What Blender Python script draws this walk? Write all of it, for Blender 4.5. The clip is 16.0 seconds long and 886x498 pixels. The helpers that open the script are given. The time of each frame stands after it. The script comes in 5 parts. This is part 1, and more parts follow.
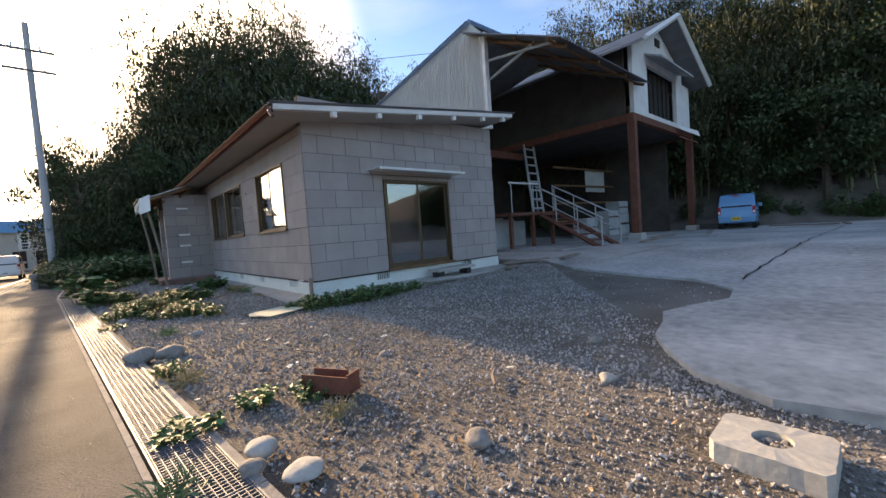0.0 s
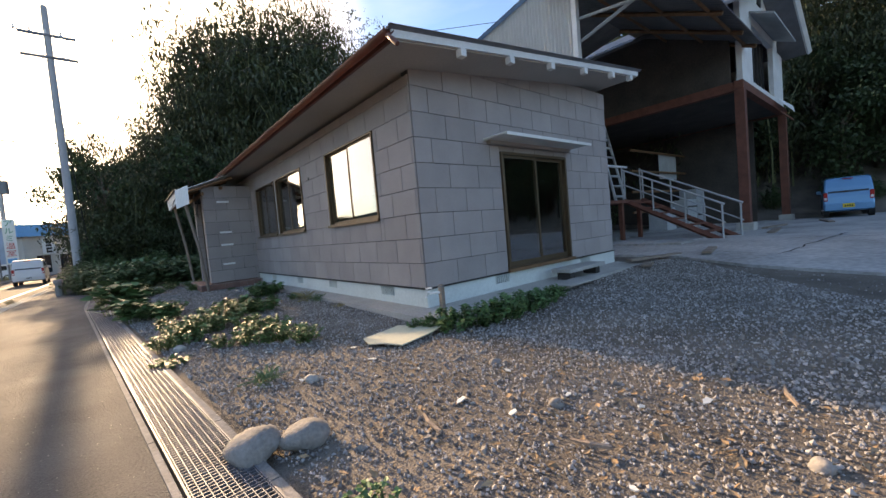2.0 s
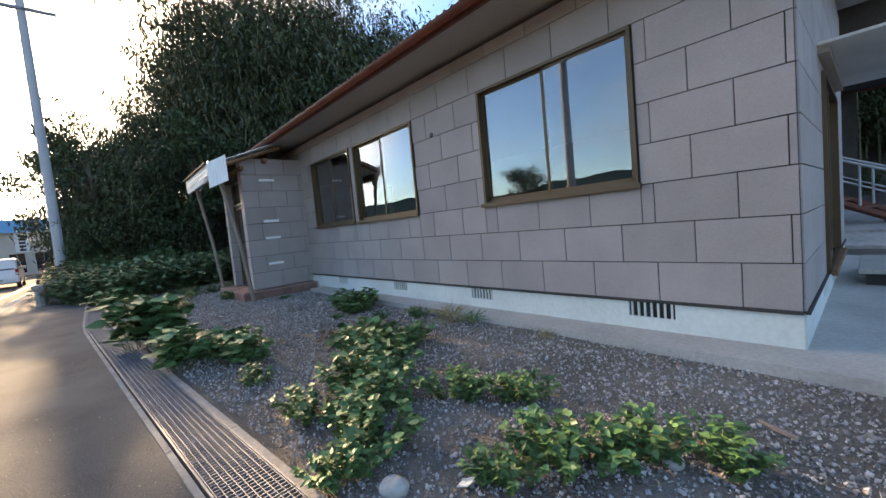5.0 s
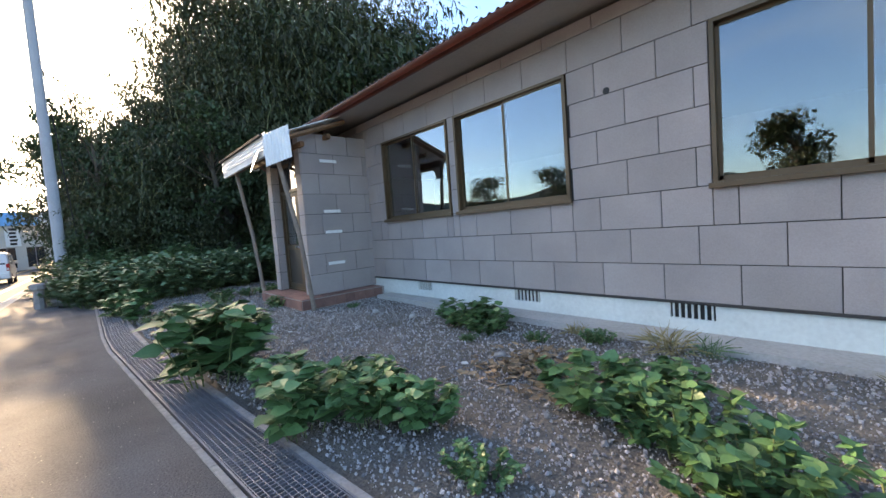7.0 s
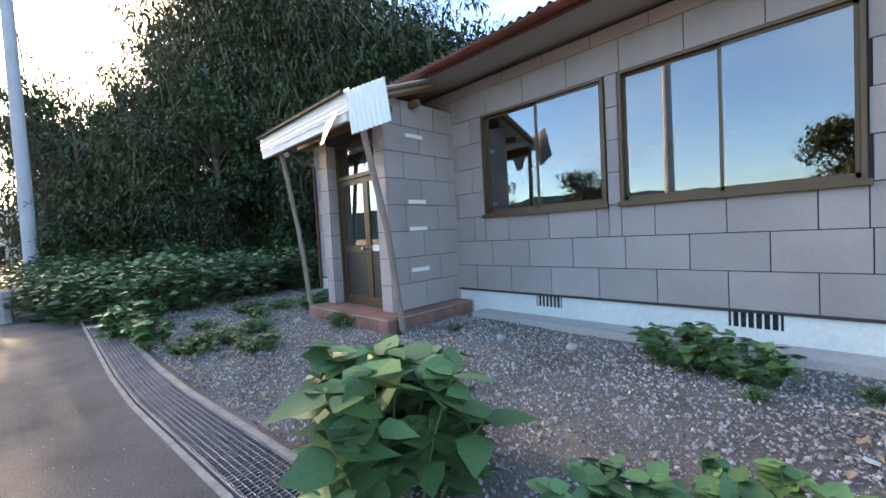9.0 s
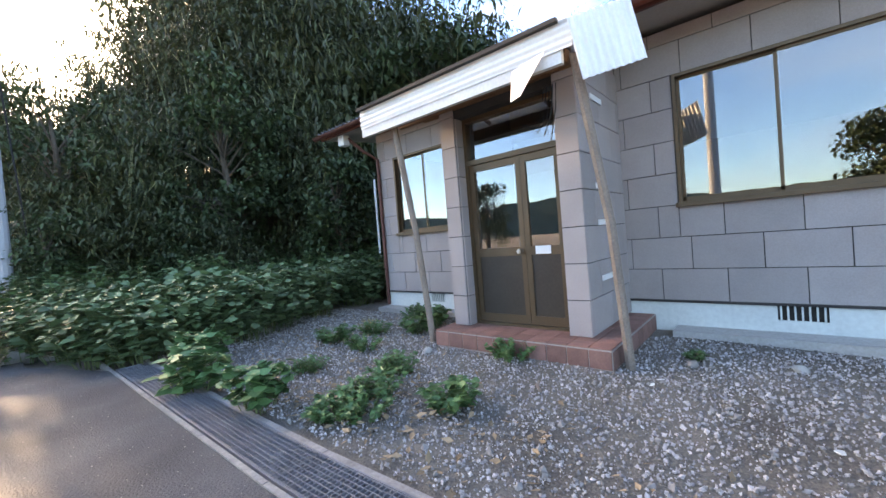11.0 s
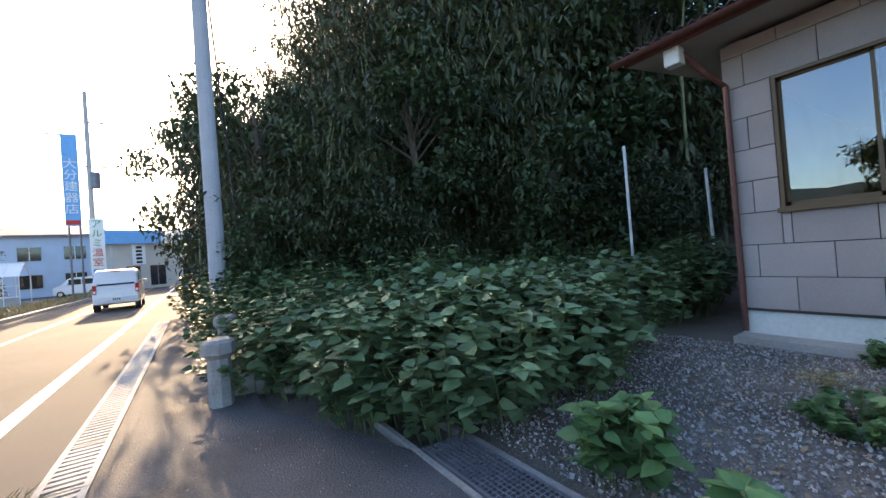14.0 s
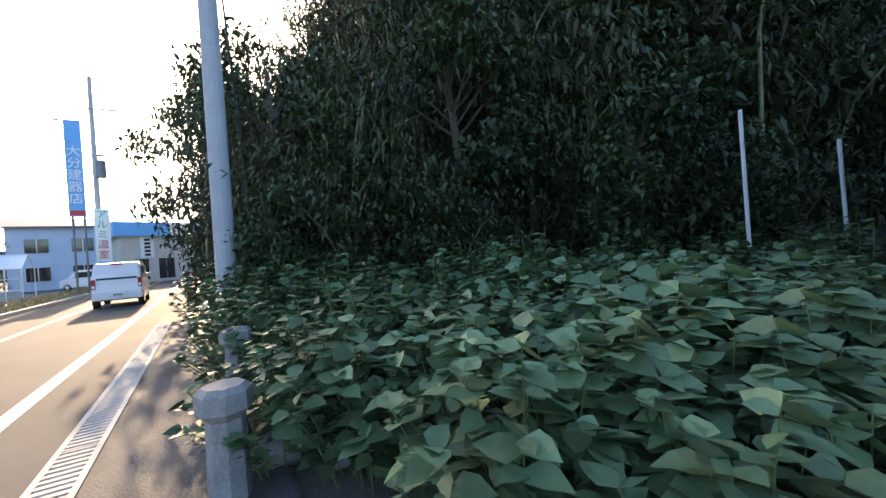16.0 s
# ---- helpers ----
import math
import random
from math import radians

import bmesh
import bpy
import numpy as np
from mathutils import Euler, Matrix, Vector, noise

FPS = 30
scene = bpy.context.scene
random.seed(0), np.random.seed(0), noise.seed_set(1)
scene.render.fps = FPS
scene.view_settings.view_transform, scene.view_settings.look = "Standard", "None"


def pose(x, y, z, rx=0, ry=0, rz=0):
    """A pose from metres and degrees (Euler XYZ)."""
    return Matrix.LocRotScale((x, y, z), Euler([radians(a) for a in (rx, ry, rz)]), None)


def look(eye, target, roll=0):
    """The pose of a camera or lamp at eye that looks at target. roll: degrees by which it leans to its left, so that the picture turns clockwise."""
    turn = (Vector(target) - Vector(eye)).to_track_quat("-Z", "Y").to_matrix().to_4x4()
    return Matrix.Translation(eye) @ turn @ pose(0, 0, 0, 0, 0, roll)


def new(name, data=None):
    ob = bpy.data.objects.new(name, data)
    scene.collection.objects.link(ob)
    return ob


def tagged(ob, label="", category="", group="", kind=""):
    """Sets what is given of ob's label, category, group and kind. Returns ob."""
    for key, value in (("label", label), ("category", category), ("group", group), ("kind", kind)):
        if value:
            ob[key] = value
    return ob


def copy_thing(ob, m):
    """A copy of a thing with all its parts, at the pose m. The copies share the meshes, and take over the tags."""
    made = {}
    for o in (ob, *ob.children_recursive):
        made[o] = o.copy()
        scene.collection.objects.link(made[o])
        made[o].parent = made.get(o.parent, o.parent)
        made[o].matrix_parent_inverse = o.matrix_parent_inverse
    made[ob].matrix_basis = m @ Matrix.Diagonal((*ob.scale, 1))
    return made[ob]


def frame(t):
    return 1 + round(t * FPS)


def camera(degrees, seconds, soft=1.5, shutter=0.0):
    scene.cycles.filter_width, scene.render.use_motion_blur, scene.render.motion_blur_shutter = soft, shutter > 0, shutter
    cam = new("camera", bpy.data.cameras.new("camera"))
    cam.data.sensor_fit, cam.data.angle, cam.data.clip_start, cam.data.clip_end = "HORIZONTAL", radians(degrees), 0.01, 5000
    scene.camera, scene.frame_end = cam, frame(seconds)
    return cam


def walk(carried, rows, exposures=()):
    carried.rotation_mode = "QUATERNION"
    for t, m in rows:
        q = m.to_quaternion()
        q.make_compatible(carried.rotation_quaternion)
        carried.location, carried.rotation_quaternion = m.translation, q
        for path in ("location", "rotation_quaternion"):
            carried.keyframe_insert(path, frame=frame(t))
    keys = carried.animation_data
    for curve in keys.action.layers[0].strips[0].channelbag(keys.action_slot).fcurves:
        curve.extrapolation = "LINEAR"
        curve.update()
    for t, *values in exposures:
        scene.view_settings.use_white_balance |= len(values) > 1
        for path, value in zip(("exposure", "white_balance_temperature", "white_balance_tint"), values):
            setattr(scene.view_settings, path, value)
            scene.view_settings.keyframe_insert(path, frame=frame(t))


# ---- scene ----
cam = camera(98.0, 16.0)
PATH = [
    (0, (-3.086, -7.420, 1.176), (-1.761, -5.924, 1.083), -4.14),
    (0.5, (-3.105, -6.639, 1.162), (-1.812, -5.116, 1.065), -4.41),
    (1, (-3.152, -5.889, 1.153), (-1.873, -4.354, 1.059), -4.68),
    (1.5, (-3.227, -5.165, 1.156), (-1.946, -3.632, 1.060), -4.80),
    (2, (-3.328, -4.445, 1.176), (-2.051, -2.909, 1.080), -5.02),
    (2.5, (-3.416, -3.774, 1.196), (-2.129, -2.246, 1.094), -5.22),
    (3, (-3.483, -3.029, 1.219), (-2.190, -1.506, 1.119), -5.06),
    (3.5, (-3.555, -2.341, 1.235), (-2.257, -0.823, 1.132), -5.04),
    (4, (-3.630, -1.636, 1.246), (-2.325, -0.125, 1.130), -5.24),
    (4.5, (-3.725, -1.015, 1.266), (-2.411, 0.488, 1.151), -5.30),
    (5, (-3.823, -0.355, 1.264), (-2.498, 1.138, 1.134), -5.46),
    (5.2, (-3.861, -0.093, 1.277), (-2.533, 1.398, 1.159), -5.19),
    (7.3, (-4.266, 2.494, 1.253), (-2.916, 3.966, 1.142), -4.04),
    (7.5, (-4.302, 2.755, 1.254), (-2.953, 4.228, 1.156), -3.76),
    (8, (-4.381, 3.403, 1.244), (-3.028, 4.874, 1.165), -3.18),
    (8.5, (-4.416, 4.049, 1.222), (-3.030, 5.488, 1.136), -3.03),
    (8.7, (-4.445, 4.291, 1.223), (-3.043, 5.716, 1.139), -3.04),
    (10.8, (-5.046, 7.164, 1.251), (-3.536, 8.475, 1.204), -4.59),
    (11, (-5.079, 7.419, 1.258), (-3.561, 8.721, 1.216), -4.64),
    (11.5, (-5.126, 8.124, 1.253), (-3.631, 9.452, 1.210), -4.66),
    (12, (-5.161, 8.817, 1.229), (-3.705, 10.187, 1.188), -4.87),
    (12.5, (-5.229, 9.482, 1.227), (-3.956, 11.026, 1.219), -4.83),
    (13, (-5.279, 10.131, 1.232), (-4.159, 11.788, 1.245), -4.82),
    (13.5, (-5.342, 10.723, 1.245), (-4.221, 12.380, 1.266), -4.74),
    (14, (-5.376, 11.359, 1.263), (-4.285, 13.034, 1.286), -4.42),
    (14.5, (-5.380, 11.928, 1.278), (-4.278, 13.597, 1.304), -4.19),
    (15, (-5.338, 12.424, 1.278), (-4.265, 14.111, 1.296), -4.27),
    (15.5, (-5.301, 12.802, 1.285), (-4.227, 14.489, 1.301), -4.00),
    (16, (-5.273, 13.146, 1.280), (-4.215, 14.843, 1.279), -4.07),
]
EXPOSURES = [(0, 1.42, 10500, 19), (5, 1.88, 9700, 17), (8, 2.5, 9500, 17), (11, 2.9, 10200, 20), (12, 3.05, 10600, 22), (13.5, 2.3, 9500, 19), (16, 2.12, 8600, 17)]
walk(cam, [(t, look(eye, target, roll)) for t, eye, target, roll in PATH], EXPOSURES)

# ---- light: low sun ahead over the road, bright hazy sky ----
SUN_EL, SUN_AZ = radians(18.0), radians(-3.0)
world = bpy.data.worlds.new("sky")
scene.world = world
world.use_nodes = True
wn, wl = world.node_tree.nodes, world.node_tree.links
wn.clear()
sky = wn.new("ShaderNodeTexSky")
sky.sky_type = "NISHITA"
sky.sun_disc = False
sky.sun_elevation, sky.sun_rotation = SUN_EL, SUN_AZ
sky.dust_density = 0.3
sky.ozone_density = 3.5
wbg, wout = wn.new("ShaderNodeBackground"), wn.new("ShaderNodeOutputWorld")
wcloud, wramp, wmix, wco = (wn.new("ShaderNodeTexNoise"), wn.new("ShaderNodeValToRGB"), wn.new("ShaderNodeMixRGB"),
                            wn.new("ShaderNodeTexCoord"))
wmap = wn.new("ShaderNodeMapping")
wmap.inputs["Scale"].default_value = (1.0, 1.0, 3.5)
wl.new(wco.outputs["Generated"], wmap.inputs["Vector"])
wl.new(wmap.outputs[0], wcloud.inputs["Vector"])
wcloud.inputs["Scale"].default_value = 2.2
wcloud.inputs["Detail"].default_value = 7.0
wramp.color_ramp.elements[0].position, wramp.color_ramp.elements[1].position = 0.46, 0.78
wramp.color_ramp.elements[1].color = (0.75, 0.75, 0.75, 1)
wl.new(wcloud.outputs[0], wramp.inputs[0])
wl.new(wramp.outputs[0], wmix.inputs[0])
wl.new(sky.outputs[0], wmix.inputs[1])
wmix.inputs[2].default_value = (2.9, 3.3, 4.0, 1)
# white haze round the sun, thinning out quickly
wdot, wrange, whaze, wtint = (wn.new("ShaderNodeVectorMath"), wn.new("ShaderNodeMapRange"), wn.new("ShaderNodeMixRGB"), wn.new("ShaderNodeMixRGB"))
wdot.operation = "DOT_PRODUCT"
wdot.inputs[1].default_value = (math.sin(SUN_AZ) * math.cos(SUN_EL), math.cos(SUN_AZ) * math.cos(SUN_EL), math.sin(SUN_EL))
wl.new(wco.outputs["Generated"], wdot.inputs[0])
wrange.interpolation_type = "SMOOTHSTEP"
wrange.inputs[1].default_value, wrange.inputs[2].default_value = 0.82, 1.0
wl.new(wdot.outputs["Value"], wrange.inputs[0])
wtint.blend_type = "MULTIPLY"
wtint.inputs[0].default_value = 1.0
wtint.inputs[2].default_value = (0.66, 0.90, 1.16, 1)
wl.new(wmix.outputs[0], wtint.inputs[1])
wl.new(wrange.outputs[0], whaze.inputs[0])
wl.new(wtint.outputs[0], whaze.inputs[1])
whaze.inputs[2].default_value = (19.0, 18.0, 16.5, 1)
wl.new(whaze.outputs[0], wbg.inputs["Color"])
wbg.inputs["Strength"].default_value = 0.13
wl.new(wbg.outputs[0], wout.inputs["Surface"])
sun_data = bpy.data.lights.new("sun", "SUN")
sun_data.energy, sun_data.angle, sun_data.color = 3.2, radians(0.6), (1.0, 0.86, 0.68)
sun = new("sun", sun_data)
sun.matrix_world = look((0, 0, 30), (-math.sin(SUN_AZ) * math.cos(SUN_EL), -math.cos(SUN_AZ) * math.cos(SUN_EL), 30 - math.sin(SUN_EL)))


# ---- materials ----
def mat(name, base, rough=0.7, metal=0.0, var=0.25, scale=3.0, fine=40.0, bump=0.2, second=None, island=0.0, obrand=0.0,
        trans=0.0, ior=1.45, spec=0.5, bump_dist=0.01):
    m = bpy.data.materials.new(name)
    m.use_nodes = True
    n, l = m.node_tree.nodes, m.node_tree.links
    b = n["Principled BSDF"]
    b.inputs["Roughness"].default_value, b.inputs["Metallic"].default_value = rough, metal
    b.inputs["IOR"].default_value = ior
    b.inputs["Transmission Weight"].default_value = trans
    b.inputs["Specular IOR Level"].default_value = spec
    co = n.new("ShaderNodeTexCoord")
    n1, n2 = n.new("ShaderNodeTexNoise"), n.new("ShaderNodeTexNoise")
    n1.inputs["Scale"].default_value, n2.inputs["Scale"].default_value = scale, fine
    n1.inputs["Detail"].default_value, n2.inputs["Detail"].default_value = 6, 4
    geo = n.new("ShaderNodeNewGeometry")
    for q in (n1, n2):
        l.new(geo.outputs["Position"], q.inputs["Vector"])
    dark = [c * (1 - var) for c in base]
    light = second or [min(1, c * (1 + var)) for c in base]
    ramp = n.new("ShaderNodeValToRGB")
    ramp.color_ramp.elements[0].position, ramp.color_ramp.elements[1].position = 0.3, 0.7
    ramp.color_ramp.elements[0].color, ramp.color_ramp.elements[1].color = (*dark, 1), (*light, 1)
    add = n.new("ShaderNodeMath")
    add.operation = "MULTIPLY_ADD"
    add.inputs[1].default_value = 0.45
    l.new(n2.outputs[0], add.inputs[0])
    half = n.new("ShaderNodeMath")
    half.operation = "MULTIPLY"
    half.inputs[1].default_value = 0.55
    l.new(n1.outputs[0], half.inputs[0])
    l.new(half.outputs[0], add.inputs[2])
    l.new(add.outputs[0], ramp.inputs[0])
    col = ramp.outputs[0]
    if island or obrand:
        hsv = n.new("ShaderNodeHueSaturation")
        mr = n.new("ShaderNodeMapRange")
        k = island or obrand
        mr.inputs[3].default_value, mr.inputs[4].default_value = 1 - k, 1 + k
        if island:
            l.new(geo.outputs["Random Per Island"], mr.inputs[0])
        else:
            l.new(n.new("ShaderNodeObjectInfo").outputs["Random"], mr.inputs[0])
        l.new(mr.outputs[0], hsv.inputs["Value"])
        l.new(col, hsv.inputs["Color"])
        col = hsv.outputs[0]
    l.new(col, b.inputs["Base Color"])
    if bump:
        bp = n.new("ShaderNodeBump")
        bp.inputs["Strength"].default_value, bp.inputs["Distance"].default_value = bump, bump_dist
        l.new(n2.outputs[0], bp.inputs["Height"])
        l.new(bp.outputs[0], b.inputs["Normal"])
    return m


M = {
    "block": mat("concrete_block", (0.36, 0.312, 0.295), 0.85, var=0.16, scale=1.6, fine=90, bump=0.5, obrand=0.08, bump_dist=0.006),
    "mortar": mat("dark_mortar", (0.05, 0.045, 0.042), 0.95, fine=60),
    "plinth": mat("painted_concrete", (0.62, 0.66, 0.62), 0.8, var=0.14, scale=1.2, fine=25, bump=0.15),
    "apron": mat("weathered_concrete", (0.40, 0.39, 0.36), 0.9, var=0.25, scale=1.5, fine=35, bump=0.3),
    "slab": mat("yard_concrete", (0.38, 0.375, 0.36), 0.75, var=0.5, scale=0.55, fine=9, bump=0.25),
    "asphalt": mat("asphalt", (0.085, 0.08, 0.08), 0.85, var=0.6, scale=1.3, fine=70, bump=1.0, bump_dist=0.02),
    "road": mat("road_asphalt", (0.075, 0.07, 0.067), 0.9, var=0.25, scale=0.5, fine=120, bump=0.4, spec=0.25),
    "soil": mat("gravelly_soil", (0.15, 0.12, 0.095), 0.95, var=0.5, scale=1.1, fine=70, bump=0.9, second=(0.27, 0.235, 0.20), bump_dist=0.02),
    "gravel": mat("crushed_gravel", (0.32, 0.305, 0.295), 0.85, var=0.3, scale=2, fine=80, bump=0.3, island=0.6),
    "rock": mat("rock", (0.27, 0.25, 0.23), 0.9, var=0.35, scale=5, fine=45, bump=0.6),
    "galv": mat("galvanised_steel", (0.20, 0.205, 0.22), 0.6, 0.5, var=0.25, scale=4, fine=70, bump=0.1),
    "line": mat("road_paint_white", (0.72, 0.71, 0.68), 0.7, var=0.2, fine=60),
    "yellow": mat("road_paint_orange", (0.75, 0.36, 0.07), 0.7, var=0.2, fine=60),
    "bronze": mat("bronze_aluminium", (0.13, 0.085, 0.05), 0.45, 0.5, var=0.15, scale=3, fine=90, bump=0.04),
    "doorpanel": mat("brown_door_panel", (0.055, 0.042, 0.032), 0.45, 0.2, var=0.2, scale=2, fine=40, bump=0.05),
    "wood": mat("weathered_wood", (0.26, 0.20, 0.16), 0.9, var=0.35, scale=5, fine=60, bump=0.4),
    "rawwood": mat("brown_timber", (0.20, 0.10, 0.05), 0.85, var=0.35, scale=5, fine=50, bump=0.3),
    "soffit": mat("soffit_board", (0.42, 0.37, 0.33), 0.85, var=0.12, scale=1, fine=30, bump=0.1),
    "fascia": mat("white_fascia", (0.70, 0.69, 0.66), 0.7, var=0.15, scale=2, fine=40, bump=0.1),
    "rust": mat("rusty_red_paint", (0.17, 0.058, 0.038), 0.8, var=0.4, scale=4, fine=40, bump=0.3),
    "gutter": mat("red_brown_gutter", (0.15, 0.055, 0.042), 0.55, var=0.25, scale=3, fine=30, bump=0.1),
    "whitesheet": mat("white_corrugated_sheet", (0.80, 0.79, 0.75), 0.45, var=0.08, scale=2, fine=30, bump=0.05),
    "roofsheet": mat("grey_roof_sheet", (0.17, 0.17, 0.18), 0.6, 0.3, var=0.3, scale=2, fine=40, bump=0.1),
    "bluetrim": mat("worn_blue_trim", (0.18, 0.32, 0.5), 0.6, var=0.4, scale=6, fine=30, bump=0.1),
    # near-black colour standing in for shade inside rooms, vents and openings
    "dark": mat("unlit_interior", (0.035, 0.032, 0.03), 0.9, var=0.3, fine=20),
    # grimy wall tone, deepened so the shade of the open shed is in the colour
    "shed": mat("grimy_shaded_wall", (0.07, 0.058, 0.05), 0.9, var=0.4, scale=1.5, fine=20, bump=0.2),
    "paleboard": mat("pale_panel", (0.38, 0.40, 0.40), 0.75, var=0.2, scale=2, fine=20, bump=0.1),
    "tile": mat("terracotta_tile", (0.25, 0.125, 0.10), 0.7, var=0.25, scale=8, fine=60, bump=0.15, obrand=0.18),
    "grout": mat("tile_grout", (0.35, 0.31, 0.28), 0.95, fine=60),
    "glass": mat("window_glass", (0.9, 0.95, 0.95), 0.0, var=0.02, bump=0, trans=1.0, ior=2.1),
    "paper": mat("white_plastic", (0.8, 0.8, 0.78), 0.5, var=0.06, bump=0.05),
    "steel": mat("bright_steel", (0.65, 0.65, 0.63), 0.25, 1.0, var=0.08, bump=0),
    "carblue": mat("blue_car_paint", (0.07, 0.32, 0.55), 0.25, 0.15, var=0.05, bump=0, spec=0.7),
    "carwhite": mat("white_car_paint", (0.78, 0.78, 0.78), 0.25, var=0.04, bump=0, spec=0.7),
    "carglass": mat("tinted_glass", (0.015, 0.02, 0.025), 0.05, var=0.1, bump=0, spec=0.8),
    "rubber": mat("black_rubber", (0.02, 0.02, 0.02), 0.8, var=0.2, bump=0.1),
    "lampred": mat("red_lamp", (0.5, 0.02, 0.02), 0.2, var=0.1, bump=0),
    "plate": mat("yellow_plate", (0.85, 0.60, 0.05), 0.5, var=0.05, bump=0),
    "ink": mat("black_ink", (0.02, 0.02, 0.02), 0.6, var=0.1, bump=0),
    "pole": mat("pole_concrete", (0.40, 0.41, 0.42), 0.85, var=0.15, scale=2, fine=30, bump=0.15),
    "bark": mat("bark", (0.10, 0.08, 0.06), 0.95, var=0.4, scale=6, fine=30, bump=0.5),
    "culm": mat("bamboo_culm", (0.22, 0.24, 0.12), 0.6, var=0.35, scale=4, fine=20, bump=0.1),
    "leafb": mat("bamboo_leaf", (0.042, 0.055, 0.02), 0.6, var=0.4, scale=0.4, fine=5, bump=0, island=0.45),
    "leaft": mat("tree_leaf", (0.034, 0.062, 0.022), 0.6, var=0.4, scale=0.4, fine=5, bump=0, island=0.4),
    "leafw": mat("weed_leaf", (0.075, 0.17, 0.06), 0.5, var=0.25, scale=1.0, fine=60, bump=0.15, island=0.35, bump_dist=0.004),
    "leafg": mat("grey_green_leaf", (0.11, 0.185, 0.085), 0.55, var=0.3, scale=1.0, fine=30, bump=0.1, island=0.35),
    "leafi": mat("ivy_leaf", (0.06, 0.12, 0.045), 0.55, var=0.35, scale=0.7, fine=30, bump=0.1, island=0.4),
    "dry": mat("dry_straw", (0.30, 0.24, 0.12), 0.8, var=0.3, scale=2, fine=30, bump=0, island=0.3),
    "deadleaf": mat("dead_leaf", (0.30, 0.20, 0.12), 0.85, var=0.3, scale=3, fine=30, bump=0, island=0.45),
    "shard": mat("pale_litter", (0.62, 0.64, 0.62), 0.6, var=0.15, scale=4, fine=30, bump=0.1),
    "stem": mat("green_stem", (0.12, 0.16, 0.06), 0.7, var=0.2, bump=0),
    "board": mat("cream_board", (0.58, 0.57, 0.44), 0.7, var=0.1, scale=2, fine=30, bump=0.1),
    "signblue": mat("sign_blue", (0.10, 0.42, 0.75), 0.5, var=0.08, bump=0),
    "signwhite": mat("sign_white", (0.8, 0.82, 0.8), 0.5, var=0.05, bump=0),
    "signgreen": mat("sign_green", (0.03, 0.30, 0.18), 0.5, var=0.05, bump=0),
    "signred": mat("sign_red", (0.6, 0.04, 0.04), 0.5, var=0.05, bump=0),
    "stucco": mat("cream_stucco", (0.55, 0.52, 0.46), 0.85, var=0.1, scale=1, fine=20, bump=0.1),
    "paleblue": mat("pale_blue_siding", (0.42, 0.52, 0.62), 0.7, var=0.1, scale=1, fine=20, bump=0.1),
    "hill": mat("far_hill", (0.05, 0.075, 0.06), 0.95, var=0.35, scale=0.03, fine=0.3, bump=0.0),
    "under": mat("forest_floor", (0.035, 0.035, 0.022), 0.95, var=0.5, scale=0.6, fine=8, bump=0.6, bump_dist=0.1),
}


# ---- mesh helpers ----
def bm_box(bm, x0, x1, y0, y1, z0, z1, m=None):
    vs = [bm.verts.new(p) for p in ((x0, y0, z0), (x1, y0, z0), (x1, y1, z0), (x0, y1, z0), (x0, y0, z1), (x1, y0, z1), (x1, y1, z1), (x0, y1, z1))]
    for f in ((3, 2, 1, 0), (4, 5, 6, 7), (0, 1, 5, 4), (1, 2, 6, 5), (2, 3, 7, 6), (3, 0, 4, 7)):
        bm.faces.new([vs[i] for i in f])
    if m is not None:
        for v in vs:
            v.co = m @ v.co
    return vs


def box(x0, x1, y0, y1, z0, z1, bevel=0.0, m=None):
    bm = bmesh.new()
    bm_box(bm, min(x0, x1), max(x0, x1), min(y0, y1), max(y0, y1), min(z0, z1), max(z0, z1), m)
    if bevel:
        bmesh.ops.bevel(bm, geom=bm.edges[:], offset=bevel, segments=2, affect="EDGES", profile=0.6)
    return bm


def tube(bm, pts, radii, sides=8):
    """A tapered tube along pts with closed ends."""
    rings = []
    pts = [Vector(p) for p in pts]
    for i, p in enumerate(pts):
        d = (pts[min(i + 1, len(pts) - 1)] - pts[max(i - 1, 0)]).normalized()
        a = d.cross(Vector((0, 0, 1)) if abs(d.z) < 0.95 else Vector((1, 0, 0))).normalized()
        b = d.cross(a)
        r = radii[i] if isinstance(radii, (list, tuple)) else radii
        rings.append([bm.verts.new(p + (a * math.cos(q) + b * math.sin(q)) * r) for q in (2 * math.pi * k / sides for k in range(sides))])
    for u, v in zip(rings, rings[1:]):
        for k in range(sides):
            bm.faces.new((u[k], u[(k + 1) % sides], v[(k + 1) % sides], v[k]))
    bm.faces.new(rings[0][::-1])
    bm.faces.new(rings[-1])
    return bm


def pipe(pts, radii, sides=8):
    return tube(bmesh.new(), pts, radii, sides)


def finish(bm, name, material, smooth=False):
    bmesh.ops.recalc_face_normals(bm, faces=bm.faces[:])
    me = bpy.data.meshes.new(name)
    bm.to_mesh(me)
    bm.free()
    me.materials.append(M[material])
    if smooth:
        for p in me.polygons:
            p.use_smooth = True
    return me


def thing(name, label, category, group="", kind="", at=(0, 0, 0), rz=0.0):
    ob = new(name)
    ob.matrix_world = pose(*at, 0, 0, rz)
    return tagged(ob, label, category, group, kind)


def solid(name, bm, material, label, category, group="", kind="", smooth=False):
    ob = new(name, finish(bm, name, material, smooth))
    return tagged(ob, label, category, group, kind)


def part(name, bm, material, parent, label="", smooth=False):
    ob = new(name, finish(bm, name, material, smooth) if isinstance(bm, bmesh.types.BMesh) else bm)
    ob.parent = parent
    if label:
        ob["label"] = label
    return ob


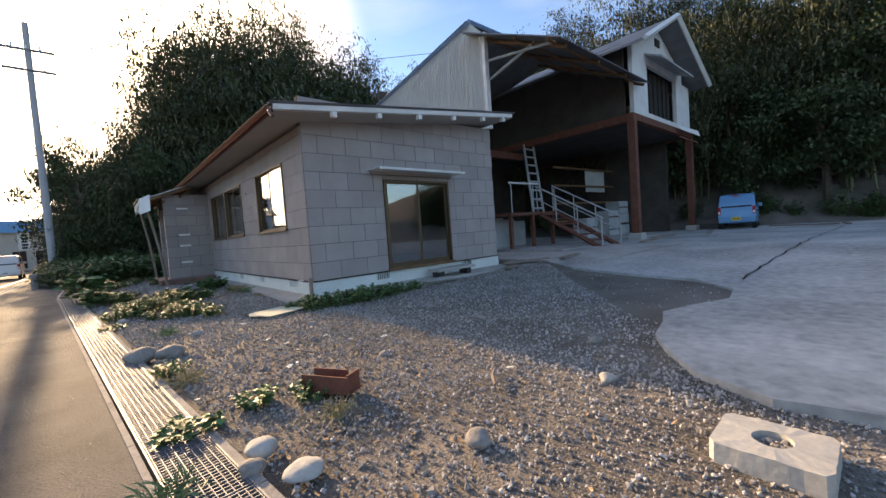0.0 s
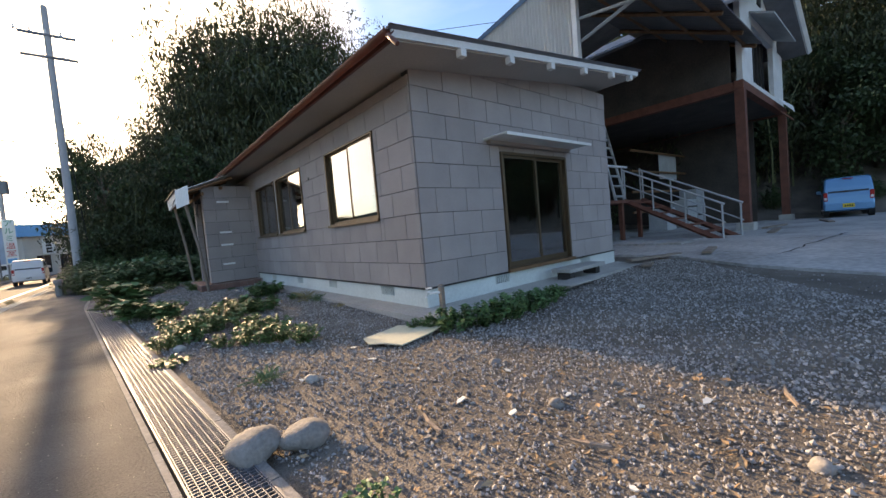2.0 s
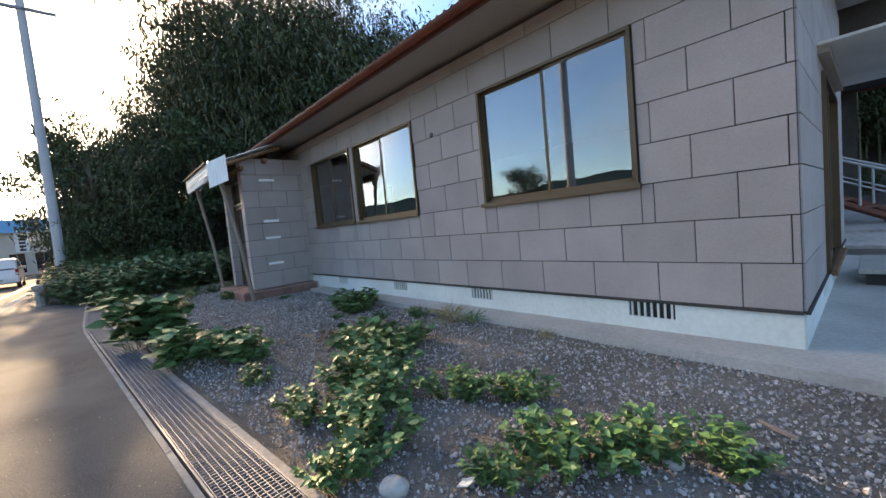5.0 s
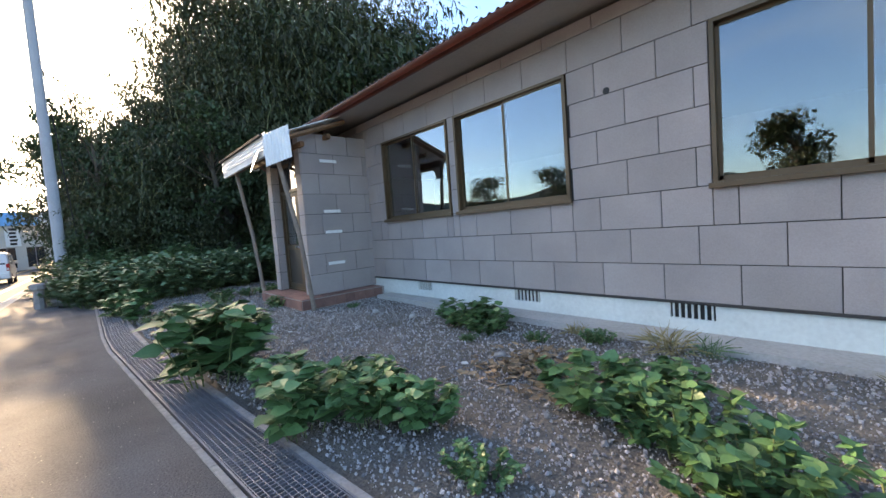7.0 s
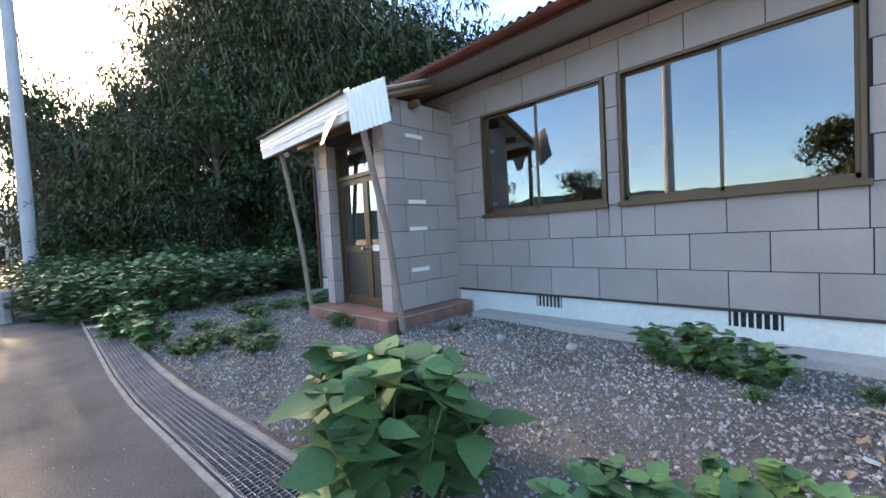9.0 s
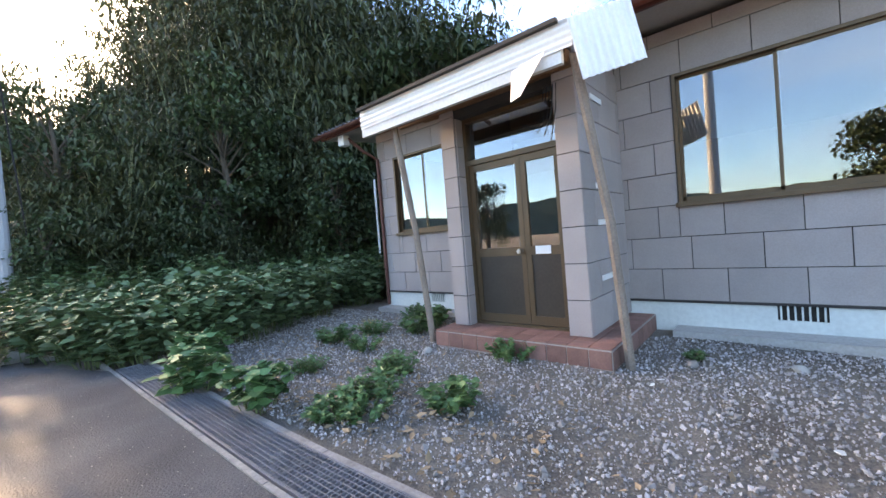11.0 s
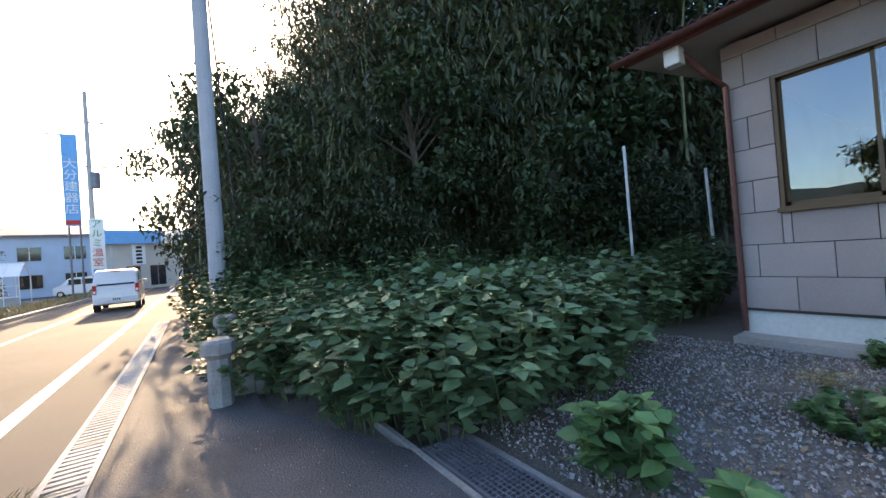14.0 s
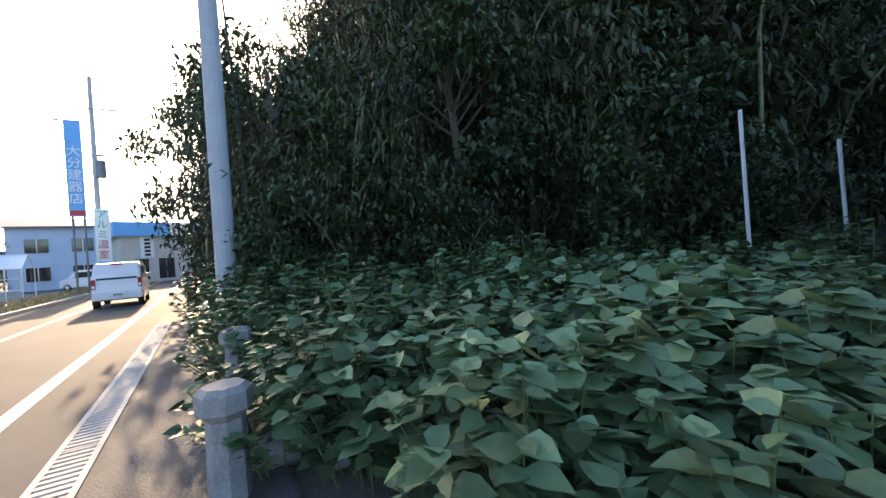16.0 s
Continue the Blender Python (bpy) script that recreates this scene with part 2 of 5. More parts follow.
def mesh_from(name, verts, faces, material, smooth=False):
    me = bpy.data.meshes.new(name)
    me.from_pydata(np.asarray(verts).tolist(), [], np.asarray(faces).tolist())
    me.materials.append(M[material])
    if smooth:
        me.polygons.foreach_set("use_smooth", [True] * len(me.polygons))
    return me


def sheet(pts, thick=0.02):
    """A flat slab under the given outline."""
    bm = bmesh.new()
    top = [bm.verts.new(p) for p in pts]
    low = [bm.verts.new((p[0], p[1], p[2] - thick)) for p in pts]
    bm.faces.new(top)
    bm.faces.new(low[::-1])
    for i in range(len(pts)):
        j = (i + 1) % len(pts)
        bm.faces.new((top[i], low[i], low[j], top[j]))
    return bm


def corrugated(p0, u, v, nu, wave, amp, thick=0.004):
    """A corrugated sheet: origin p0, waves across u, straight along v."""
    bm = bmesh.new()
    p0, u, v = Vector(p0), Vector(u), Vector(v)
    nrm = u.cross(v).normalized()
    steps = max(4, int(u.length / wave * 6)) if nu == 0 else nu
    rows = []
    for side in (0, 1):
        for k in (0, 1):
            rows.append([bm.verts.new(p0 + u * (i / steps) + v * k + nrm * (math.sin(2 * math.pi * u.length * i / steps / wave) * amp - side * thick))
                         for i in range(steps + 1)])
    a, b, c, d = rows
    for i in range(steps):
        bm.faces.new((a[i], a[i + 1], b[i + 1], b[i]))
        bm.faces.new((c[i], d[i], d[i + 1], c[i + 1]))
        bm.faces.new((a[i], c[i], c[i + 1], a[i + 1]))
        bm.faces.new((b[i], b[i + 1], d[i + 1], d[i]))
    for i in (0, steps):
        bm.faces.new((a[i], b[i], d[i], c[i]))
    return bm


def words(name, body, size, material, parent, m, label="", bold=0.0):
    cu = bpy.data.curves.new(name, "FONT")
    cu.body, cu.size, cu.extrude, cu.offset = body, size, 0.004, bold
    cu.align_x, cu.align_y = "CENTER", "CENTER"
    cu.materials.append(M[material])
    ob = new(name, cu)
    dg = bpy.context.evaluated_depsgraph_get()
    me = bpy.data.meshes.new_from_object(ob.evaluated_get(dg))
    bpy.data.objects.remove(ob)
    ob = new(name, me)
    ob.matrix_world = m
    if parent:
        ob.parent = parent
        ob.matrix_parent_inverse = Matrix.Identity(4)
        ob.matrix_basis = m
    if label:
        ob["label"] = label
    return ob


def rnd(a, b):
    return random.uniform(a, b)


# ---- ground and road ----
def smooth(a, b, v):
    q = min(1, max(0, (v - a) / (b - a)))
    return q * q * (3 - 2 * q)


RISE = 0.22


def drain_x(y):
    return -3.42 - 0.085 * y if y < 9 else -4.185 - 0.01 * (y - 9)


def hill_in(x, y):
    """Metres by which a place lies inside the wooded hill."""
    d1 = min(0.2 * x + 0.98 * y - 18.8, (x + 4.6) * 1.2)
    d2 = 0.95 * x + 0.3 * y - 21.0
    return max(d1, d2)


def ground_z(x, y):
    z = RISE * smooth(3.0, 10.0, x) * (1 - smooth(14, 18, y))
    if x < drain_x(y) + 0.45:
        return -0.06
    z += 0.03 * noise.noise(Vector((x * 0.7, y * 0.7, 0)))
    if -7.6 < y < -5.4 and -3.0 < x < 0.5:
        z -= 0.02
    d = hill_in(x, y)
    if d > 0:
        z += min(22, 0.62 * d) + 0.5 * noise.noise(Vector((x * 0.25, y * 0.25, 3)))
    return z


xs = sorted(set([-400, -150, -60, -30, -18] + [-12 + 0.35 * i for i in range(70)] + [13 + 2.0 * i for i in range(18)] + [60, 90, 200, 400]))
ys = sorted(set([-400, -150, -60, -30, -18] + [-10 + 0.35 * i for i in range(88)] + [21 + 2.0 * i for i in range(20)] + [70, 100, 200, 400]))
gv = [(x, y, ground_z(x, y) if x > -12.5 else -0.06) for y in ys for x in xs]
gf = [(j * len(xs) + i, j * len(xs) + i + 1, (j + 1) * len(xs) + i + 1, (j + 1) * len(xs) + i) for j in range(len(ys) - 1) for i in range(len(xs) - 1)]
tagged(new("ground", mesh_from("ground", gv, gf, "soil", True)), "grey-brown gravelly earth ground rising into a wooded hillside", "ground", kind="structure")

side = [(-6.25, -60, 0), (drain_x(-60), -60, 0)] + [(drain_x(y), y, 0) for y in range(-10, 14)] + [(drain_x(13.6), 13.6, 0), (-4.9, 15.2, 0), (-5.0, 60, 0), (-6.25, 60, 0)]
solid("pavement", sheet(side, 0.15), "asphalt", "dark worn asphalt pavement beside the road", "pavement", kind="structure")
solid("road", sheet([(-11.0, -80, -0.01), (-6.25, -80, -0.01), (-6.25, 120, -0.01), (-11.0, 120, -0.01)], 0.15), "road", "grey sunlit two-lane asphalt road", "road", kind="structure")
solid("road_marking", sheet([(-6.98, -80, -0.005), (-6.82, -80, -0.005), (-6.82, 120, -0.005), (-6.98, 120, -0.005)], 0.004), "line", "white painted edge line on the road", "road marking", kind="structure")
solid("road_marking", sheet([(-9.1, -80, -0.005), (-8.94, -80, -0.005), (-8.94, 120, -0.005), (-9.1, 120, -0.005)], 0.004), "yellow", "orange-yellow centre line on the road", "road marking", kind="structure")
solid("kerb", box(-11.2, -11.0, -60, 110, -0.16, 0.14, 0.02), "apron", "grey concrete kerb along the far side of the road", "kerb", kind="structure")

# slotted concrete gutter beside the road edge
gut = thing("gutter_channel", "pale slotted concrete gutter set into the pavement", "gutter", kind="structure")
me_cover = None
for k in range(34):
    y = -3 + 0.8 * k
    if me_cover is None:
        bm = bmesh.new()
        bm_box(bm, -0.14, -0.10, 0.003, 0.797, -0.05, 0.012)
        bm_box(bm, 0.10, 0.14, 0.003, 0.797, -0.05, 0.012)
        for j in range(11):
            bm_box(bm, -0.10, 0.10, 0.003 + j * 0.0772, 0.003 + j * 0.0772 + 0.045, -0.05, 0.010)
        me_cover = finish(bm, "gutter_cover", "apron")
    part("gutter_cover", me_cover, None, gut).location = (-6.12, y, 0)

# steel grating over the drain
grating = thing("drain_grating", "galvanised steel grating over a roadside drain", "grating", kind="structure")
me_gr = None
for k in range(22):
    y = -8.4 + 1.0 * k
    if me_gr is None:
        bm = bmesh.new()
        for j in range(9):
            bm_box(bm, 0.02 + j * 0.0405, 0.026 + j * 0.0405, 0.004, 0.996, -0.045, 0.008)
        for j in range(30):
            bm_box(bm, 0.0, 0.365, 0.006 + j * 0.0337, 0.012 + j * 0.0337, -0.03, 0.0085)
        bm_box(bm, 0.0, 0.012, 0.002, 0.998, -0.05, 0.012)
        bm_box(bm, 0.353, 0.365, 0.002, 0.998, -0.05, 0.012)
        me_gr = finish(bm, "grating_panel", "galv")
    o = part("grating_panel", me_gr, None, grating)
    o.matrix_basis = pose(drain_x(y) + 0.03, y, 0.004, 0, 0, math.degrees(math.atan2(drain_x(y) - drain_x(y + 1), 1))) @ Matrix.Diagonal((0.86, 1, 1, 1))
bm = bmesh.new()
for k in range(24):
    y = -8.4 + 1.0 * k
    a, b = drain_x(y), drain_x(y + 1)
    for off, w in ((0.347, 0.045), (-0.02, 0.035)):
        v = [bm.verts.new(p) for p in ((a + off, y, 0.012), (a + off + w, y, 0.012), (b + off + w, y + 0.99, 0.012), (b + off, y + 0.99, 0.012),
                                       (a + off, y, -0.3), (a + off + w, y, -0.3), (b + off + w, y + 0.99, -0.3), (b + off, y + 0.99, -0.3))]
        for f in ((0, 1, 2, 3), (0, 4, 5, 1), (1, 5, 6, 2), (2, 6, 7, 3), (3, 7, 4, 0)):
            bm.faces.new([v[i] for i in f])
solid("drain_kerb", bm, "rock", "narrow weathered concrete edges of the drain", "kerb", kind="structure")

# cracked concrete yard
yard = [(-0.2, -7.0), (0.0, -6.55), (0.45, -6.2), (0.8, -6.0), (1.3, -5.9), (1.75, -5.75), (2.3, -5.9), (2.9, -6.15), (3.6, -6.05), (4.3, -5.4), (4.6, -4.2),
        (5.2, -2.6), (6.2, -1.2), (6.4, -0.3), (6.4, 6), (23, 6), (23, -26), (2, -26), (0.3, -9.5)]
bm = bmesh.new()
top = [bm.verts.new((x, y, RISE * smooth(3, 10, x) + 0.045)) for x, y in yard]
bm.faces.new(top)
bmesh.ops.triangulate(bm, faces=bm.faces[:])
bmesh.ops.subdivide_edges(bm, edges=bm.edges[:], cuts=6, use_grid_fill=True)
for v in bm.verts:
    v.co.z = RISE * smooth(3, 10, v.co.x) + 0.05 + 0.008 * noise.noise(v.co * 0.8)
ext = bmesh.ops.extrude_face_region(bm, geom=bm.faces[:])
for v in ext["geom"]:
    if isinstance(v, bmesh.types.BMVert):
        v.co.z -= 0.2
solid("yard_slab", bm, "slab", "worn grey concrete yard slab with broken edges", "slab", kind="structure")

for (x0, y0), (x1, y1) in (((4.4, -6.0), (18, -6.6)), ((9.0, -2.6), (9.4, -25)), ((2.2, -8.6), (18, -10.2)), ((6.3, -2.9), (10, -3.6)), ((13.2, -3), (14, -24))):
    bm = bmesh.new()
    prev = None
    for i in range(41):
        f = i / 40
        x, y = x0 + (x1 - x0) * f, y0 + (y1 - y0) * f
        x, y = x + 0.10 * noise.noise(Vector((x * 2, y * 2, 1))), y + 0.10 * noise.noise(Vector((x * 2, y * 2, 5)))
        z = RISE * smooth(3, 10, x) + 0.064
        w = 0.012 + 0.012 * abs(noise.noise(Vector((x, y, 9))))
        cur = [bm.verts.new((x + (w if abs(y1 - y0) > abs(x1 - x0) else 0), y + (0 if abs(y1 - y0) > abs(x1 - x0) else w), z)), bm.verts.new((x - (w if abs(y1 - y0) > abs(x1 - x0) else 0), y - (0 if abs(y1 - y0) > abs(x1 - x0) else w), z))]
        if prev:
            bm.faces.new((prev[0], cur[0], cur[1], prev[1]))
        prev = cur
    bmesh.ops.solidify(bm, geom=bm.faces[:], thickness=0.004)
    solid("slab_crack", bm, "mortar", "dark dirt-filled crack across the concrete yard", "crack", kind="structure")

# ---- office building: walls ----
P, C, BW = 0.36, 0.3633, 0.62
LEN, WID, FRONT_TOP = 13.28, 5.6, 3.42
WIN_Z0, WIN_Z1 = 1.45, 2.90
WINDOWS = [(1.10, 3.02), (4.42, 6.27), (6.43, 8.20), (11.35, 12.83)]
PORCH = (8.80, 10.50, -1.35)
VENTS = [(0.86, 1.27), (3.04, 3.42), (4.93, 5.33), (7.05, 7.42), (11.81, 12.11)]
SLIDE = (1.80, 3.78, 0.42, 2.44)


def cut(r, holes, gap=0.0):
    """The rectangle r = (a0, a1, z0, z1) without the holes, as smaller rectangles."""
    out = [r]
    for h in holes:
        nxt = []
        for a0, a1, z0, z1 in out:
            h0, h1, k0, k1 = max(a0, h[0]), min(a1, h[1]), max(z0, h[2]), min(z1, h[3])
            if h0 >= h1 or k0 >= k1:
                nxt.append((a0, a1, z0, z1))
                continue
            if h0 - a0 > gap:
                nxt.append((a0, h0, z0, z1))
            if a1 - h1 > gap:
                nxt.append((h1, a1, z0, z1))
            if k0 - z0 > gap:
                nxt.append((h0, h1, z0, k0))
            if z1 - k1 > gap:
                nxt.append((h0, h1, k1, z1))
        out = nxt
    return out


def roof_under(x):
    return 3.40 + 0.118 * (x + 0.7)


front_holes = [(a, b, WIN_Z0, WIN_Z1) for a, b in WINDOWS] + [(PORCH[0] + 0.25, PORCH[1] - 0.25, 0.2, 2.6)]
vent_holes = [(a, b, 0.19, 0.34) for a, b in VENTS]
bm = bmesh.new()
for a0, a1, z0, z1 in cut((0.0, LEN, P, FRONT_TOP), front_holes):
    bm_box(bm, 0.0, 0.16, a0, a1, z0, z1)
wall_front = solid("wall_front", bm, "mortar", "long wall faced with grey concrete blocks and dark joints", "wall", kind="structure")
bm = bmesh.new()
for a0, a1, z0, z1 in cut((0.0, LEN, -0.05, P - 0.012), vent_holes):
    bm_box(bm, -0.012, 0.15, a0, a1, z0, z1)
wall_plinth = solid("wall_plinth", bm, "plinth", "pale green painted concrete plinth with vents", "plinth", kind="structure")
bm = bmesh.new()
for a0, a1, z0, z1 in cut((0.0, WID, P, 4.0), [SLIDE]):
    bm_box(bm, a0, a1, 0.0, 0.16, z0, z1)
wall_end = solid("wall_end", bm, "mortar", "end wall faced with grey concrete blocks around a sliding door", "wall", kind="structure")
bm = bmesh.new()
for a0, a1, z0, z1 in cut((0.0, WID + 0.02, -0.05, P - 0.012), [(1.45, 1.80, 0.19, 0.34), (4.1, 4.5, 0.19, 0.34)]):
    bm_box(bm, a0, a1, -0.012, 0.15, z0, z1)
solid("wall_plinth_end", bm, "plinth", "pale painted concrete plinth under the end wall", "plinth", kind="structure")
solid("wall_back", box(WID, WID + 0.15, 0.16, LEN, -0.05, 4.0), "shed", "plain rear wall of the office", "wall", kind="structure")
solid("wall_far", box(0.16, WID, LEN - 0.16, LEN, -0.05, 3.9), "block", "plain far end wall of the office", "wall", kind="structure")
# floor and ceiling are coloured near black so the room reads as unlit
solid("floor", box(0.16, WID, 0.16, LEN - 0.16, 0.30, 0.40), "dark", "office floor coloured dark for the unlit room", "floor", kind="structure")
solid("ceiling", box(0.16, WID, 0.16, LEN - 0.16, 3.05, 3.10), "dark", "office ceiling coloured dark for the unlit room", "ceiling", kind="structure")
bm = bmesh.new()
bm_box(bm, -0.035, 0.0, 0.0, LEN, P - 0.02, P + 0.006)
bm_box(bm, 0.0, WID, -0.035, 0.0, P - 0.02, P + 0.006)
solid("trim_plinth", bm, "mortar", "dark drip strip along the top of the plinth", "trim", kind="structure")
bm = sheet([(-0.45, -0.7, 0.075), (5.7, -0.75, 0.075), (5.7, 0, 0.075), (0, 0, 0.075), (0, 8.3, 0.075), (-0.32, 8.3, 0.075)], 0.15)
solid("apron", bm, "apron", "weathered concrete apron along the foot of the building", "apron", kind="structure")
bm = sheet([(-0.30, 10.95, 0.075), (0, 10.95, 0.075), (0, LEN, 0.075), (-0.30, LEN, 0.075)], 0.15)
solid("apron_far", bm, "apron", "weathered concrete apron beyond the porch", "apron", kind="structure")

# vents with bars
for (a, b) in VENTS:
    v = thing("vent_grille", "dark plinth vent with pale upright bars", "vent", "plinth vents")
    part("backing", box(0.02, 0.03, a, b, 0.19, 0.34), "dark", v)
    for k in range(7):
        y = a + (b - a) * (k + 0.5) / 7
        part("bar", box(-0.008, 0.018, y - 0.008, y + 0.008, 0.19, 0.34, 0.003), "plinth", v)
for (a, b) in ((1.45, 1.80), (4.1, 4.5)):
    v = thing("vent_grille", "dark plinth vent with pale upright bars", "vent", "plinth vents")
    part("backing", box(a, b, 0.02, 0.03, 0.19, 0.34), "dark", v)
    for k in range(7):
        x = a + (b - a) * (k + 0.5) / 7
        part("bar", box(x - 0.008, x + 0.008, -0.008, 0.018, 0.19, 0.34, 0.003), "plinth", v)


# windows: two sliding sashes in a bronze frame
def window(name, a, b, z0, z1, label):
    w = thing(name, label, "window", kind="structure")
    f = 0.034
    bm = bmesh.new()
    bm_box(bm, -0.035, 0.10, a, b, z0, z0 + f)
    bm_box(bm, -0.035, 0.10, a, b, z1 - f, z1)
    bm_box(bm, -0.035, 0.10, a, a + f, z0 + f, z1 - f)
    bm_box(bm, -0.035, 0.10, b - f, b, z0 + f, z1 - f)
    part("window_frame", bm, "bronze", w)
    part("window_sill", box(-0.07, -0.036, a - 0.03, b + 0.03, z0 - 0.03, z0 + 0.02, 0.005), "bronze", w)
    mid = (a + b) / 2
    for s, (u, v, x) in enumerate(((a + f, mid + 0.02, 0.012), (mid - 0.02, b - f, 0.045))):
        bm = bmesh.new()
        t = 0.03
        bm_box(bm, x - 0.012, x + 0.012, u, v, z0 + f, z0 + f + 0.045)
        bm_box(bm, x - 0.012, x + 0.012, u, v, z1 - f - t, z1 - f)
        bm_box(bm, x - 0.012, x + 0.012, u, u + t, z0 + f, z1 - f)
        bm_box(bm, x - 0.012, x + 0.012, v - t, v, z0 + f, z1 - f)
        part("sash", bm, "bronze", w)
        g = part("pane", box(x - 0.003, x + 0.003, u + t, v - t, z0 + f + 0.045, z1 - f - t), "glass", w)
        g.visible_shadow = False
    return w


for k, (a, b) in enumerate(WINDOWS):
    window("window_%d" % (k + 1), a, b, WIN_Z0, WIN_Z1, "bronze aluminium sliding window with sky-reflecting panes")

# sliding glass door on the end wall
a, b, z0, z1 = SLIDE
d = thing("door_1", "closed bronze-framed sliding glass door with dark panes", "door", kind="structure")
bm = bmesh.new()
bm_box(bm, a, b, -0.05, 0.10, z0 - 0.06, z0)
bm_box(bm, a, b, -0.05, 0.10, z1 - 0.05, z1)
bm_box(bm, a, a + 0.05, -0.05, 0.10, z0, z1 - 0.05)
bm_box(bm, b - 0.05, b, -0.05, 0.10, z0, z1 - 0.05)
part("door_frame", bm, "bronze", d)
mid = (a + b) / 2
for u, v, y in ((a + 0.05, mid + 0.03, 0.0), (mid - 0.03, b - 0.05, 0.04)):
    bm = bmesh.new()
    bm_box(bm, u, v, y - 0.015, y + 0.015, z0, z0 + 0.10)
    bm_box(bm, u, v, y - 0.015, y + 0.015, z1 - 0.10, z1 - 0.05)
    bm_box(bm, u, u + 0.05, y - 0.015, y + 0.015, z0 + 0.10, z1 - 0.10)
    bm_box(bm, v - 0.05, v, y - 0.015, y + 0.015, z0 + 0.10, z1 - 0.10)
    leaf = part("door_leaf", bm, "bronze", d)
    part("pane", box(u + 0.05, v - 0.05, y - 0.003, y + 0.003, z0 + 0.10, z1 - 0.10), "glass", leaf).visible_shadow = False
part("step_sill", box(a - 0.05, b + 0.05, -0.10, -0.052, z0 - 0.07, z0 - 0.01, 0.006), "rawwood", d)
aw = thing("door_awning", "thin pale metal awning over the sliding door", "awning")
part("hood", box(1.42, 3.95, -0.50, -0.014, 2.60, 2.63, 0.006, None), "fascia", aw)
part("lip", box(1.42, 3.95, -0.53, -0.502, 2.575, 2.63, 0.006), "fascia", aw)
part("mount", box(1.5, 3.87, -0.10, -0.014, 2.54, 2.598), "soffit", aw)
st = thing("stepping_slab", "grey concrete doorstep slab on short blocks", "doorstep")
part("top", box(2.75, 4.0, -0.62, -0.22, 0.215, 0.285, 0.012), "apron", st)
for x in (2.85, 3.75):
    part("foot", box(x, x + 0.15, -0.55, -0.28, 0.075, 0.215), "mortar", st)
solid("stone_slab", box(2.2, 3.1, -0.95, -0.55, 0.074, 0.105, 0.01), "apron", "low flat stone slab lying before the doorstep", "slab")

# roof: single slope rising to the rear, with soffit, fascia, rafters and gutter
bm = bmesh.new()
y0, y1 = -0.72, LEN + 0.75
for x0, x1, dz0, dz1 in ((-0.72, WID + 0.1, 0.0, 0.03),):
    v = [bm.verts.new((x, y, roof_under(x) + dz)) for dz in (0, 0.03) for x, y in ((x0, y0), (x1, y0), (x1, y1), (x0, y1))]
    for f in ((3, 2, 1, 0), (4, 5, 6, 7), (0, 1, 5, 4), (1, 2, 6, 5), (2, 3, 7, 6), (3, 0, 4, 7)):
        bm.faces.new([v[i] for i in f])
solid("soffit", bm, "soffit", "pale brown boarded soffit under the eaves", "soffit", kind="structure")
roof = thing("roof", "low single-slope grey corrugated roof with overhanging eaves", "roof", kind="structure")
part("roof_sheet", corrugated((-0.80, LEN + 0.82, roof_under(-0.8) + 0.13), (0, -(LEN + 1.64), 0), (WID + 1.0, 0, 0.118 * (WID + 1.0)), 0, 0.12, 0.018), "roofsheet", roof)
bm = bmesh.new()
for x0, x1 in ((-0.74, WID + 0.12),):
    for y, w in ((-0.76, 0.035), (LEN + 0.755, 0.035)):
        v = [bm.verts.new((x, yy, roof_under(x) + dz)) for dz in (0.02, 0.115) for x, yy in ((x0, y), (x1, y), (x1, y + w), (x0, y + w))]
        for f in ((3, 2, 1, 0), (4, 5, 6, 7), (0, 1, 5, 4), (1, 2, 6, 5), (2, 3, 7, 6), (3, 0, 4, 7)):
            bm.faces.new([v[i] for i in f])
part("barge_board", bm, "fascia", roof)
part("eave_board", box(-0.76, -0.722, -0.72, LEN + 0.75, roof_under(-0.72) - 0.02, roof_under(-0.72) + 0.10), "gutter", roof)
for x in (0.35, 1.35, 2.4, 3.45, 4.5, 5.3):
    part("rafter_end", box(x - 0.05, x + 0.05, -0.80, -0.70, roof_under(x) - 0.10, roof_under(x) + 0.0, 0.006), "fascia", roof)
gu = thing("rain_gutter", "rusty red half-round rain gutter along the eave", "gutter")
bm = bmesh.new()
n, rows_ = 8, []
for yy in (-0.85, LEN + 0.85):
    rows_.append([bm.verts.new((-0.83 + 0.06 * math.cos(math.pi + math.pi * k / n), yy, roof_under(-0.72) + 0.05 + 0.06 * math.sin(math.pi + math.pi * k / n))) for k in range(n + 1)])
for k in range(n):
    bm.faces.new((rows_[0][k], rows_[0][k + 1], rows_[1][k + 1], rows_[1][k]))
bmesh.ops.solidify(bm, geom=bm.faces[:], thickness=0.005)
part("trough", bm, "gutter", gu)
part("spout", pipe([(-0.83, -0.80, 3.40), (-0.86, -0.92, 3.30), (-0.84, -0.99, 3.22)], 0.03), "gutter", gu)
dp = thing("downpipe", "brown downpipe at the far wall corner", "pipe")
part("pipe", pipe([(-0.60, LEN + 0.2, 3.38), (-0.3, LEN + 0.05, 3.1), (-0.05, LEN - 0.04, 2.95), (-0.05, LEN - 0.04, 0.10)], 0.032), "gutter", dp)
part("hopper", box(-0.68, -0.53, LEN + 0.15, LEN + 0.32, 3.20, 3.40, 0.02), "fascia", dp)

